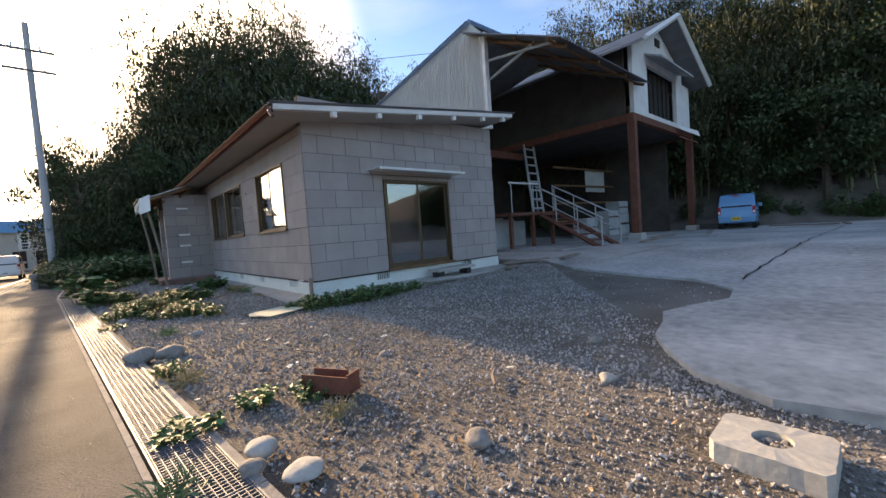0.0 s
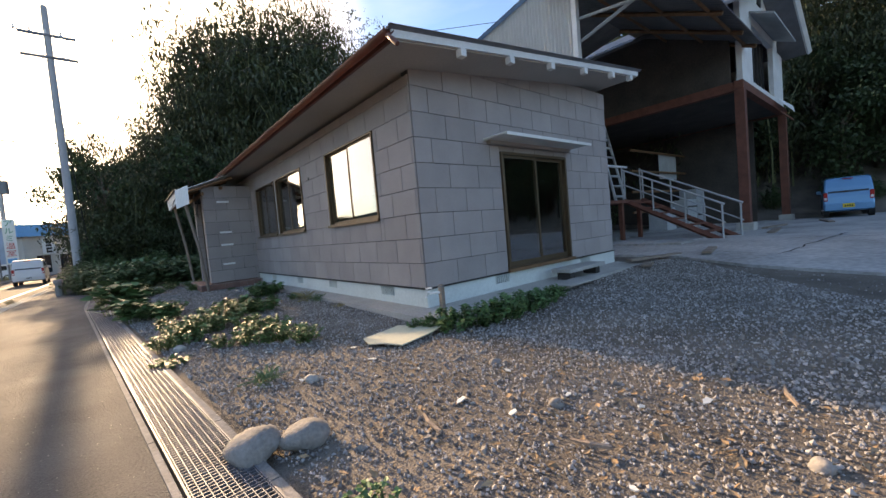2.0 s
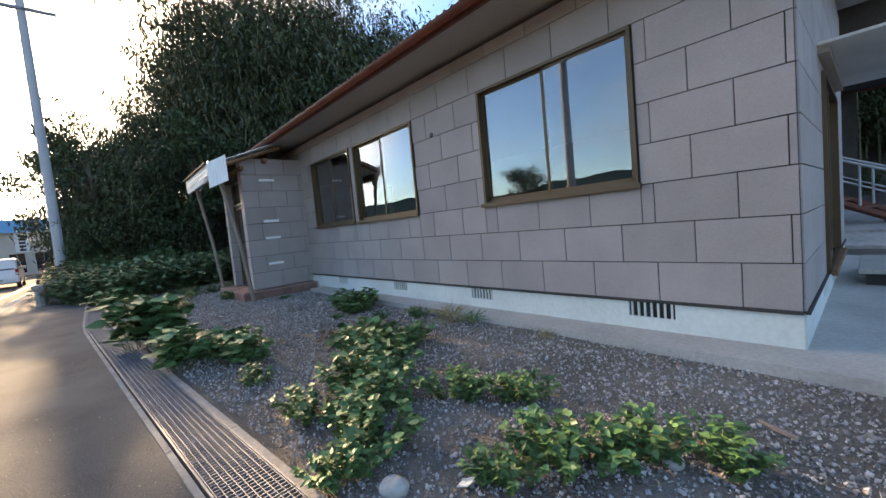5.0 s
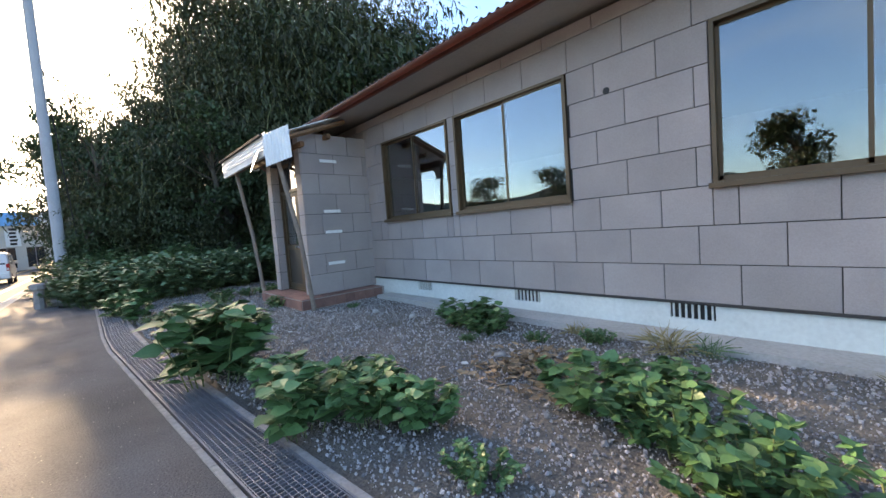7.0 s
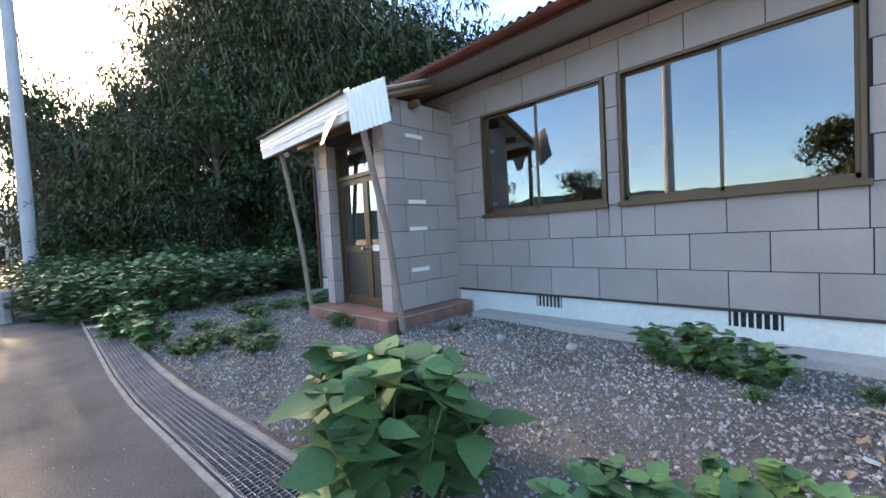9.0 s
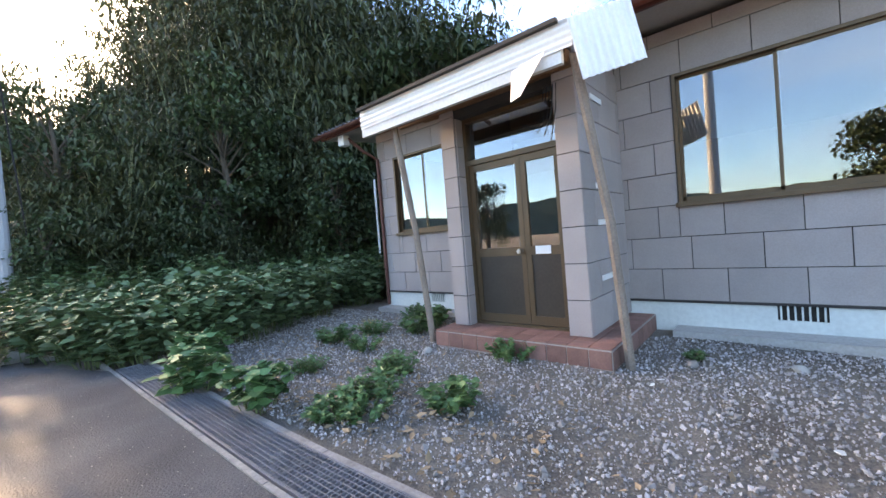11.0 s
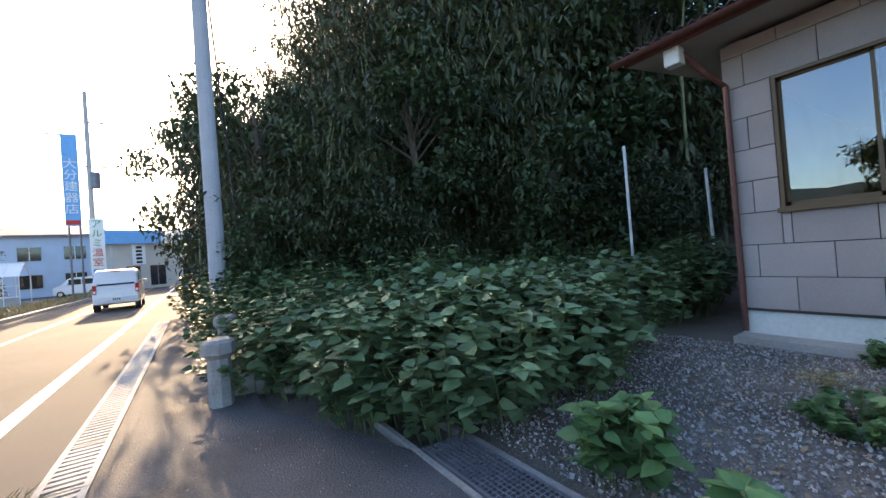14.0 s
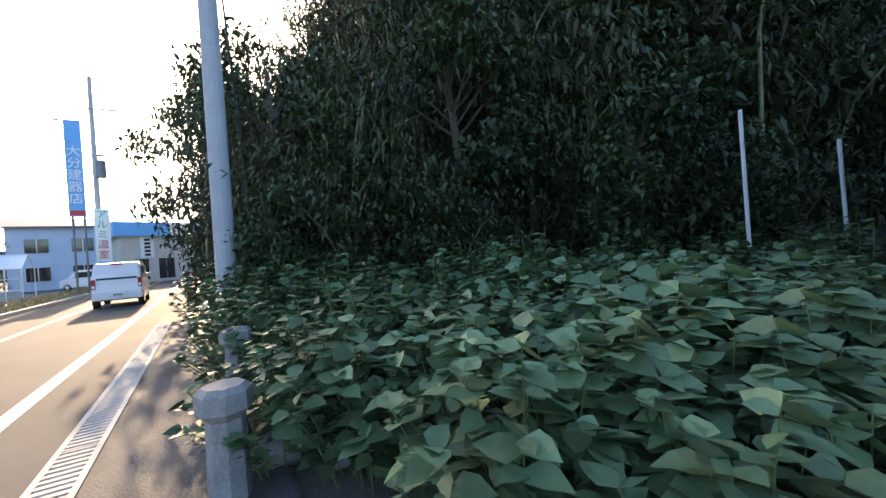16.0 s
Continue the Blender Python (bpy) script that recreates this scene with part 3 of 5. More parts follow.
# ---- porch ----
pa, pb, px = PORCH
bm = bmesh.new()
bm_box(bm, px, 0.0, pa, pa + 0.22, 0.20, 3.10)
bm_box(bm, px, 0.0, pb - 0.22, pb, 0.20, 3.10)
bm_box(bm, px + 0.02, px + 0.30, pa + 0.22, pb - 0.22, 2.72, 3.10)
porch_wall = solid("wall_porch", bm, "mortar", "two block-faced porch side walls beside the entrance", "wall", kind="structure")
ps = thing("porch_step", "low terracotta tiled porch step", "step", kind="structure")
part("base", box(-1.66, 0.0, 8.52, 10.55, -0.05, 0.185), "grout", ps)
me_tile = finish(box(-0.098, 0.098, -0.098, 0.098, 0, 0.012, 0.002), "tile", "tile")
for i in range(8):
    for j in range(10):
        part("tile", me_tile, None, ps).location = (-1.56 + 0.2 * i, 8.625 + 0.205 * j, 0.186)
me_ris = finish(box(-0.008, 0.0, -0.098, 0.098, -0.08, 0.08, 0.002), "tile", "tile")
for j in range(10):
    part("tile", me_ris, None, ps).location = (-1.662, 8.625 + 0.205 * j, 0.095)
me_ris2 = finish(box(-0.098, 0.098, -0.008, 0.0, -0.08, 0.08, 0.002), "tile", "tile")
for i in range(8):
    part("tile", me_ris2, None, ps).location = (-1.56 + 0.2 * i, 8.518, 0.095)

dr = thing("door_2", "closed brown aluminium double door with glazed upper halves", "door", kind="structure")
DX, da, db, dz0, dzm, dz1 = -1.16, pa + 0.22, pb - 0.22, 0.20, 2.15, 2.72
bm = bmesh.new()
for q in ((da, da + 0.05, dz0, dz1), (db - 0.05, db, dz0, dz1), (da + 0.05, db - 0.05, dz1 - 0.05, dz1), (da + 0.05, db - 0.05, dzm, dzm + 0.06), (da + 0.05, db - 0.05, dz0, dz0 + 0.03)):
    bm_box(bm, DX - 0.05, DX + 0.05, *q)
part("door_frame", bm, "bronze", dr)
part("transom_pane", box(DX - 0.003, DX + 0.003, da + 0.05, db - 0.05, dzm + 0.06, dz1 - 0.05), "glass", dr).visible_shadow = False
split = da + 0.05 + (db - da - 0.1) * 0.40
for u, v in ((da + 0.052, split - 0.002), (split + 0.002, db - 0.052)):
    bm = bmesh.new()
    zl, zh = dz0 + 0.035, dzm - 0.004
    for q in ((u, u + 0.06, zl, zh), (v - 0.06, v, zl, zh), (u + 0.06, v - 0.06, zh - 0.08, zh), (u + 0.06, v - 0.06, zl, zl + 0.10), (u + 0.06, v - 0.06, 1.02, 1.12)):
        bm_box(bm, DX - 0.022, DX + 0.022, *q)
    leaf = part("door_leaf", bm, "bronze", dr)
    part("panel", box(DX - 0.008, DX + 0.008, u + 0.06, v - 0.06, zl + 0.10, 1.02), "doorpanel", leaf)
    part("pane", box(DX - 0.003, DX + 0.003, u + 0.06, v - 0.06, 1.12, zh - 0.08), "glass", leaf).visible_shadow = False
bm = pipe([(DX - 0.022, split + 0.055, 1.07), (DX - 0.06, split + 0.055, 1.07), (DX - 0.065, split + 0.055, 1.07), (DX - 0.10, split + 0.055, 1.07)], [0.03, 0.012, 0.032, 0.026], 14)
part("door_knob", bm, "steel", dr, "round steel door knob")
part("mail_plate", box(DX - 0.03, DX - 0.0225, split - 0.30, split - 0.12, 1.03, 1.12, 0.003), "paper", dr, "small white plate on the door rail")

# canopy over the porch: white corrugated roof with a torn flashing
cn = thing("porch_canopy", "damaged white corrugated canopy on leaning wooden posts", "canopy")
CY0, CY1 = 8.55, 11.25
part("roof_sheet", corrugated((-1.95, CY1, 2.92), (0, CY0 - CY1, 0), (1.45, 0, 0.55), 0, 0.075, 0.012), "whitesheet", cn)
part("front_flashing", corrugated((-1.99, CY1, 2.72), (0, 0, 0.26), (0, CY0 - CY1, 0), 0, 0.06, 0.006), "whitesheet", cn)
part("gutter_rail", box(-2.05, -2.0, CY0 + 0.1, CY1, 2.93, 2.965), "mortar", cn)
part("fascia", box(-1.98, -1.93, CY0 + 0.1, CY1, 2.62, 2.78, 0.004), "fascia", cn)
part("beam", box(-1.90, -1.80, CY0 + 0.1, CY1 - 0.1, 2.66, 2.78), "rawwood", cn)
for x in (-1.4, -0.9):
    part("purlin", box(x, x + 0.07, CY0 + 0.05, CY1 - 0.05, 2.82 + (x + 1.4) * 0.36, 2.90 + (x + 1.4) * 0.36), "rawwood", cn)
for y in (CY0 + 0.02, CY0 + 0.9, CY0 + 1.8, CY1 - 0.1):
    bm = bmesh.new()
    tube(bm, [(-1.88, y, 2.84), (-0.55, y, 3.32)], 0.04, 4)
    part("rafter", bm, "rawwood", cn)
part("torn_sheet", corrugated((-2.02, CY0 + 0.02, 2.93), (0.26, -0.40, 0.10), (-0.02, -0.10, -0.52), 0, 0.06, 0.008), "whitesheet", cn, "bent loose corrugated sheet")
part("hanging_strip", sheet([(-2.0, CY0 + 0.55, 2.70), (-2.03, CY0 + 0.22, 2.74), (-2.12, CY0 + 0.42, 2.42), (-2.11, CY0 + 0.52, 2.40)], 0.004), "whitesheet", cn)
part("post", pipe([(-1.50, 8.42, -0.03), (-1.62, 8.47, 1.3), (-1.84, 8.60, 2.72)], [0.042, 0.04, 0.04], 8), "wood", cn)
part("post", pipe([(-1.55, 10.72, -0.03), (-1.68, 10.75, 1.4), (-1.86, 10.80, 2.70)], [0.04, 0.038, 0.038], 8), "wood", cn)
for z in (0.74, 1.32, 1.70, 2.62):
    nm = tagged(new("nameplate", finish(box(px + 0.35, px + 0.68, pa - 0.034, pa - 0.019, z - 0.028, z + 0.028, 0.003), "nameplate", "paper")),
                "narrow blank white plate on the porch wall", "plate", "plates on the porch wall")
wb = thing("loose_wires", "black loose wires hanging over the entrance", "wires")
for k in range(5):
    part("wire", pipe([(-1.42, 8.95 + 0.03 * k, 2.70), (-1.50, 8.93 + 0.05 * k, 2.45 - 0.05 * k), (-1.46 - 0.02 * k, 9.02 + 0.06 * k, 2.15 + 0.05 * k)], 0.006, 5), "ink", wb)
hl = solid("pipe_hole", pipe([(-0.022, 3.95, 2.57), (-0.014, 3.95, 2.57)], 0.036, 16), "ink", "round black pipe hole in the block wall", "hole", kind="structure")


# ---- warehouse behind the office ----
GZ = 0.45


# the warehouse parts are drawn on a plan of their own and laid out from here
YARD_PLAN = Matrix.Translation((-3.1, -6.6, 1.16)) @ Matrix.Scale(1.28, 4) @ Matrix.Translation((3.1, 6.6, -1.16))


def laid_out(ob):
    ob.matrix_world = YARD_PLAN @ ob.matrix_basis
    return ob


def strut(name, p, q, w, material, parent, label=""):
    """A square bar from p to q."""
    return part(name, pipe([p, q], w * 0.7, 4), material, parent, label)


wh = thing("warehouse", "open-fronted old warehouse with rusty red posts and corrugated roofs", "warehouse")
for x, y in ((9.65, -2.2), (15.2, -2.2), (9.65, 4.6), (15.2, 4.6)):
    p_ = part("post", box(x - 0.11, x + 0.11, y - 0.11, y + 0.11, GZ, 4.4, 0.01), "rust", wh, "rusty red steel post")
    part("footing", box(x - 0.2, x + 0.2, y - 0.2, y + 0.2, GZ - 0.05, GZ + 0.22, 0.03), "apron", p_)
part("beam", box(9.5, 15.35, -2.3, -2.1, 4.2, 4.42, 0.01), "rust", wh)
part("beam", box(9.55, 9.75, -2.1, 4.7, 4.18, 4.42, 0.01), "rust", wh)
part("beam", box(15.1, 15.3, -2.1, 4.7, 4.2, 4.42, 0.01), "rust", wh)
part("beam", box(5.4, 9.55, 1.9, 2.1, 3.7, 3.95, 0.01), "rust", wh)
# upper floor and side wall carry the shed's shade in their dark colour
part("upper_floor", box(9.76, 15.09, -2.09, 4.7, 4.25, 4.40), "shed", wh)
part("side_wall", box(9.66, 9.74, -2.0, 4.7, 4.42, 6.65), "shed", wh, "grimy plastered side wall of the upper storey, tone deepened for shade")
# white upper storey with a dark opening
bm = bmesh.new()
for a0, a1, z0, z1 in cut((9.75, 15.2, 4.42, 6.2), [(10.9, 13.7, 4.6, 6.2)])+[(9.75, 14.4, 6.2, 6.55)]:
    bm_box(bm, a0, a1, -2.25, -2.12, z0, z1)
v = [bm.verts.new(p) for p in ((9.75, -2.25, 6.55), (14.4, -2.25, 6.55), (11.9, -2.25, 7.68), (9.75, -2.12, 6.55), (14.4, -2.12, 6.55), (11.9, -2.12, 7.68))]
for f in ((0, 1, 2), (5, 4, 3), (0, 3, 4, 1), (1, 4, 5, 2), (2, 5, 3, 0)):
    bm.faces.new([v[i] for i in f])
part("front_wall", bm, "fascia", wh, "white painted gable wall of the upper storey")
# solid near-black panel paints the unlit depth of the opening, bars before it
part("opening_dark_panel", box(10.9, 13.7, -2.0, -1.95, 4.6, 6.2), "dark", wh, "near-black panel standing for the unlit inside of the opening")
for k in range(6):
    part("opening_bar", box(11.2 + 0.42 * k, 11.23 + 0.42 * k, -2.06, -2.01, 4.6, 6.2), "mortar", wh)
part("hood", sheet([(10.7, -2.26, 6.5), (13.9, -2.26, 6.5), (13.9, -2.8, 6.25), (10.7, -2.8, 6.25)], 0.05), "paleboard", wh)
part("gable_roof", sheet([(9.0, -2.9, 6.3), (11.9, -2.9, 7.8), (11.9, 5.2, 7.8), (9.0, 5.2, 6.3)], 0.08), "roofsheet", wh)
part("gable_roof", sheet([(11.91, -2.9, 7.8), (15.4, -2.9, 6.2), (15.4, 5.2, 6.2), (11.91, 5.2, 7.8)], 0.08), "roofsheet", wh)
for a, b in (((9.0, -2.93, 6.26), (11.9, -2.93, 7.77)), ((11.9, -2.93, 7.77), (15.4, -2.93, 6.16))):
    strut("barge_board", a, b, 0.13, "fascia", wh)
part("gable_vent", box(11.7, 12.1, -2.29, -2.252, 7.0, 7.25), "dark", wh)
part("right_wall", box(15.2, 15.3, -2.0, 4.7, 4.42, 6.6), "fascia", wh)
part("tarp_strip", sheet([(13.2, -2.42, 4.45), (15.5, -2.46, 4.5), (15.55, -2.5, 4.3), (13.3, -2.5, 4.3)], 0.02), "paper", wh, "torn white sheeting along the floor edge")
part("rail", box(13.2, 15.5, -2.46, -2.42, 4.0, 4.05), "rust", wh)
# shed: corrugated lean-to roof, white corrugated side wall
part("lean_to_roof", corrugated((9.95, -2.65, 5.28), (-5.1, 0, 0), (0, 3.0, 1.35), 0, 0.13, 0.02), "roofsheet", wh, "dark corrugated lean-to roof")
part("rear_roof", corrugated((9.6, 0.35, 7.0), (-4.5, 0, 0), (0, 7.5, -1.45), 0, 0.13, 0.02), "roofsheet", wh)
for x in (5.3, 6.9, 8.5, 9.8):
    strut("rafter", (x, -2.55, 5.22), (x, 0.3, 6.52), 0.07, "rawwood", wh)
for y, z in ((-2.3, 5.36), (-1.4, 5.76), (-0.5, 6.16)):
    strut("purlin", (4.9, y, z), (9.9, y, z), 0.06, "rawwood", wh)
strut("brace", (5.3, -0.1, 5.2), (5.3, -1.7, 5.65), 0.06, "paleboard", wh)
strut("brace", (5.25, -0.1, 5.75), (5.25, -2.3, 5.42), 0.05, "paleboard", wh)
# side wall whose top follows the roof
bm = bmesh.new()
n_, prev = 170, None
for i in range(n_ + 1):
    y = -0.1 + 5.4 * i / n_
    top = 6.55 + (y + 0.1) * 1.0 if y < 0.3 else 6.95 - (y - 0.3) * 0.185
    dx = 0.012 * math.sin(2 * math.pi * y / 0.1)
    cur = [bm.verts.new((5.2 + dx, y, 3.9)), bm.verts.new((5.2 + dx, y, top))]
    if prev:
        bm.faces.new((prev[0], cur[0], cur[1], prev[1]))
    prev = cur
bmesh.ops.solidify(bm, geom=bm.faces[:], thickness=0.004)
part("side_sheet", bm, "whitesheet", wh, "white corrugated metal side wall")
strut("blue_trim", (5.17, 0.3, 7.0), (5.17, 5.4, 6.05), 0.10, "bluetrim", wh, "worn blue and white edge trim")
strut("blue_trim", (5.17, 0.3, 7.0), (6.6, 0.3, 7.02), 0.10, "bluetrim", wh)
part("corner_post", box(5.16, 5.30, -0.22, -0.1, 3.9, 6.5, 0.005), "fascia", wh)
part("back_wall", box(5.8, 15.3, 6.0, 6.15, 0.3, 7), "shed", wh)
# added dark wall, closes the right side to keep light out of the shed
part("added_dark_wall", box(15.0, 15.08, -1.4, 4.5, GZ, 4.2), "shed", wh)
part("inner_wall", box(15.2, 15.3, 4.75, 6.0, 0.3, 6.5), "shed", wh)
part("partition", box(6.2, 9.5, 3.6, 3.7, GZ, 2.2), "paleboard", wh)
part("lattice_wall", corrugated((12.6, 1.0, 2.4), (1.7, 0, 0), (0, 0, 1.0), 0, 0.08, 0.012), "paleboard", wh)
for k in range(4):
    strut("timber", (10.0, 0.9, 1.2 + 0.7 * k), (15.0, 0.9, 1.25 + 0.7 * k), 0.06, "rawwood", wh)
laid_out(wh)
fl_ = solid("shed_floor", box(5.75, 15.5, -1.9, 6.0, 0.2, GZ + 0.03), "slab", "grey concrete floor of the open shed", "floor", kind="structure")
for k, (x, y, w, h, z) in enumerate(((12.9, 0.2, 1.0, 0.5, GZ + 0.03), (13.95, 0.2, 0.95, 0.9, GZ + 0.03), (12.9, 0.2, 1.0, 0.55, GZ + 0.53), (13.95, 0.22, 0.95, 0.55, GZ + 0.93), (11.4, 0.4, 0.9, 0.8, GZ + 0.03))):
    cb = thing("storage_crate", "stacked grey weathered storage box in the open shed", "box", "boxes in the shed", at=(x, y, z))
    part("body", box(0, w - 0.03, 0, 0.6, 0, h - 0.01, 0.015), "paleboard", cb)
    part("band", box(-0.005, w - 0.025, -0.012, -0.001, h * 0.45, h * 0.55), "shed", cb)
    laid_out(cb)
laid_out(fl_)
for k in range(3):
    bd = solid("leaning_panel", box(6.25 + 0.72 * k, 6.85 + 0.72 * k, 0.9 + 0.1 * k, 0.95 + 0.1 * k, GZ + 0.03, 1.45 - 0.06 * k, 0.01), "paleboard", "pale grey panel standing under the landing", "panel", "panels under the landing")
    laid_out(bd)

stair = thing("steel_stair", "rusty red steel stair with pale handrails up to a landing", "stair")
B, T = Vector((7.75, -2.55, 0.36)), Vector((8.3, -0.1, 1.55))
wv = Vector((-0.75, 0.17, 0))
for k in (0, 1):
    strut("stringer", B + wv * k, T + wv * k, 0.1, "rust", stair)
for k in range(7):
    p = B.lerp(T, (k + 0.5) / 7)
    m = Matrix.Translation(p) @ Matrix.Rotation(math.atan2(wv.y, wv.x), 4, "Z")
    part("tread", box(0.0, wv.length, -0.13, 0.13, -0.02, 0.02, 0.0, m), "rust", stair)
for k in (0, 1):
    for f in (0.02, 0.34, 0.66, 0.98):
        p = B.lerp(T, f) + wv * k
        strut("baluster", p, p + Vector((0, 0, 0.85)), 0.03, "paleboard", stair)
    strut("handrail", B + wv * k + Vector((0, 0, 0.85)), T + wv * k + Vector((0, 0, 0.85)), 0.035, "paleboard", stair)
    strut("midrail", B + wv * k + Vector((0, 0, 0.45)), T + wv * k + Vector((0, 0, 0.45)), 0.025, "paleboard", stair)
part("landing", box(6.0, 8.4, -0.1, 0.8, 1.48, 1.56, 0.01), "rust", stair)
for x in (6.1, 7.2, 8.3):
    part("leg", box(x - 0.05, x + 0.05, -0.05, 0.05, GZ, 1.48), "rust", stair)
    strut("landing_post", (x, -0.08, 1.56), (x, -0.08, 2.45), 0.03, "paleboard", stair)
strut("landing_rail", (6.0, -0.08, 2.45), (7.5, -0.08, 2.45), 0.04, "fascia", stair)
for k in (0, 1):
    strut("ladder_rail", (8.0 + 0.6 * k, 0.5, 1.56), (9.2 + 0.6 * k, 1.6, 4.2), 0.06, "paleboard", stair)
for k in range(8):
    f = (k + 0.5) / 8
    strut("rung", (8.0 + 1.2 * f, 0.5 + 1.1 * f, 1.56 + 2.64 * f), (8.6 + 1.2 * f, 0.5 + 1.1 * f, 1.56 + 2.64 * f), 0.05, "paleboard", stair)
laid_out(stair)
for k, (x, y, l_, rz) in enumerate(((5.9, -0.8, 1.5, -20), (6.9, -1.6, 1.2, 10), (4.9, -1.05, 0.5, 15), (12.0, -1.9, 2.0, 5), (14.5, -1.5, 1.8, -8), (16.8, -2.6, 2.2, 12), (20.5, -5.2, 2.5, 70), (20.5, -6.6, 2.0, 5))):
    pl = tagged(new("timber_plank", finish(box(-l_ / 2, l_ / 2, -0.09, 0.09, 0, 0.05, 0.01), "timber_plank", "wood")), "grey weathered timber plank lying on the yard", "plank", "planks on the yard")
    pl.matrix_world = pose(x, y, RISE * smooth(3, 10, x) + 0.055, 0, 0, rz)
tv = thing("tv_antenna", "thin metal television aerial on the office roof", "antenna")
part("mast", pipe([(1.9, 4.6, 3.8), (1.9, 4.6, 5.6)], 0.02, 6), "galv", tv)
part("boom", pipe([(1.4, 4.6, 5.3), (2.1, 4.3, 5.15)], 0.012, 5), "galv", tv)
part("boom", pipe([(1.5, 4.9, 5.75), (2.0, 4.4, 5.05)], 0.012, 5), "galv", tv)
for k in range(7):
    part("element", pipe([(1.4 + 0.1 * k, 4.45 - 0.04 * k, 5.3), (1.4 + 0.1 * k, 4.75 - 0.04 * k, 5.2)], 0.006, 4), "galv", tv)


# ---- vehicles ----
def kei_car(label, paint, m, rear_plate=True):
    car = thing("car", label, "car")
    L, W = 3.3, 1.46
    prof = [(0.02, 0.30), (0.0, 0.55), (0.03, 0.85), (0.12, 1.25), (0.26, 1.60), (0.5, 1.66), (2.0, 1.64), (2.28, 1.52), (2.75, 1.02), (3.18, 0.90), (3.3, 0.70), (3.28, 0.30), (2.95, 0.24), (0.4, 0.24)]
    bm = bmesh.new()
    rings = []
    for s in (-1, -0.93, 0.93, 1):
        rings.append([bm.verts.new((x if abs(s) < 0.95 else x * 0.985 + 0.025, s * W / 2 * (1.0 if z < 1.0 else 1.0 - 0.16 * (z - 1.0)), z)) for x, z in prof])
    for a, b in zip(rings, rings[1:]):
        for i in range(len(prof)):
            j = (i + 1) % len(prof)
            bm.faces.new((a[i], a[j], b[j], b[i]))
    bm.faces.new(rings[0][::-1])
    bm.faces.new(rings[-1])
    bmesh.ops.recalc_face_normals(bm, faces=bm.faces[:])
    bmesh.ops.bevel(bm, geom=[e for e in bm.edges if e.calc_face_angle(0) > 0.5], offset=0.04, segments=2, affect="EDGES")
    body = part("body", bm, paint, car, smooth=False)
    part("rear_window", box(-0.012, 0.0, -0.58, 0.58, 0, 0.47, 0.003, Matrix.Translation((0.068, 0, 1.02)) @ Matrix.Rotation(math.atan2(0.14, 0.35), 4, "Y")), "carglass", car)
    part("windscreen", box(0, 0.012, -0.58, 0.58, -0.02, 0.58, 0.003, Matrix.Translation((2.74, 0, 1.05)) @ Matrix.Rotation(-math.atan2(0.47, 0.5), 4, "Y")), "carglass", car)
    for s in (-1, 1):
        for a, b in ((0.35, 1.15), (1.25, 2.15)):
            part("side_window", box(a, b, s * 0.715, s * 0.70, 1.03, 1.48, 0.01, Matrix.Identity(4)), "carglass", car)
        lamp = part("tail_lamp", box(-0.012, 0.10, s * 0.60, s * 0.72, 0.70, 1.05, 0.012), "lampred", car, "red tail lamp")
        part("lens", box(-0.018, -0.0125, s * 0.62, s * 0.70, 0.74, 0.84), "paper", lamp)
        part("headlamp", box(3.18, 3.30, s * 0.50, s * 0.70, 0.66, 0.84, 0.02), "paper", car)
        part("mirror", box(2.12, 2.22, s * 0.74, s * 0.90, 1.02, 1.18, 0.02), paint, car)
        for x in (0.42, 2.75):
            y0 = s * (W / 2 - 0.17)
            w = part("wheel", pipe([(x, y0, 0.27), (x, s * (W / 2 + 0.012), 0.27)], 0.27, 24), "rubber", car)
            part("rim", pipe([(x, s * (W / 2 + 0.012), 0.27), (x, s * (W / 2 + 0.02), 0.27)], 0.17, 16), "steel", w)
    part("bumper", box(-0.05, 0.06, -0.70, 0.70, 0.30, 0.58, 0.03), paint, car)
    part("front_bumper", box(3.24, 3.34, -0.69, 0.69, 0.26, 0.52, 0.03), paint, car)
    pl = part("number_plate", box(-0.062, -0.051, -0.17, 0.17, 0.40, 0.56, 0.004), "plate" if rear_plate else "paper", car)
    for k in range(4):
        part("digit_bar", box(-0.066, -0.0625, -0.12 + 0.065 * k, -0.08 + 0.065 * k, 0.43, 0.51), "ink", pl)
    part("wiper", box(-0.02, 0.0, -0.15, 0.20, 1.02, 1.04, 0.0, Matrix.Translation((0.06, 0, 0))), "ink", car)
    part("door_handle", box(1.0, 1.15, -0.75, -0.725, 0.90, 0.94), paint, car)
    part("high_brake_lamp", box(0.20, 0.24, -0.15, 0.15, 1.56, 1.60), "lampred", car)
    car.matrix_world = m
    return car


kei_car("small blue wagon car parked on the concrete yard", "carblue", pose(19.6, -3.0, 0.275, 0, 0, 7))
kei_car("small white car parked before the shop", "carwhite", pose(-12.1, 56.5, 0.0, 0, 0, 160), False)
kei_car("white compact car driving along the road", "carwhite", pose(-8.0, 31.5, -0.01, 0, 0, 92), False)

# ---- poles, wires, signs and shop across the road ----
up = thing("utility_pole", "tall concrete utility pole beside the pavement", "utility pole", "utility poles")
part("shaft", pipe([(-4.95, 20.6, -0.1), (-4.95, 20.6, 13)], [0.17, 0.12], 14), "pole", up)
part("crossarm", box(-5.9, -4.0, 20.45, 20.55, 10.6, 10.7), "galv", up)
part("crossarm", box(-5.9, -4.0, 20.45, 20.55, 11.6, 11.7), "galv", up)
part("cable_guard", pipe([(-4.4, 20.9, 0.0), (-4.8, 20.65, 7.5)], 0.02, 6), "ink", up)
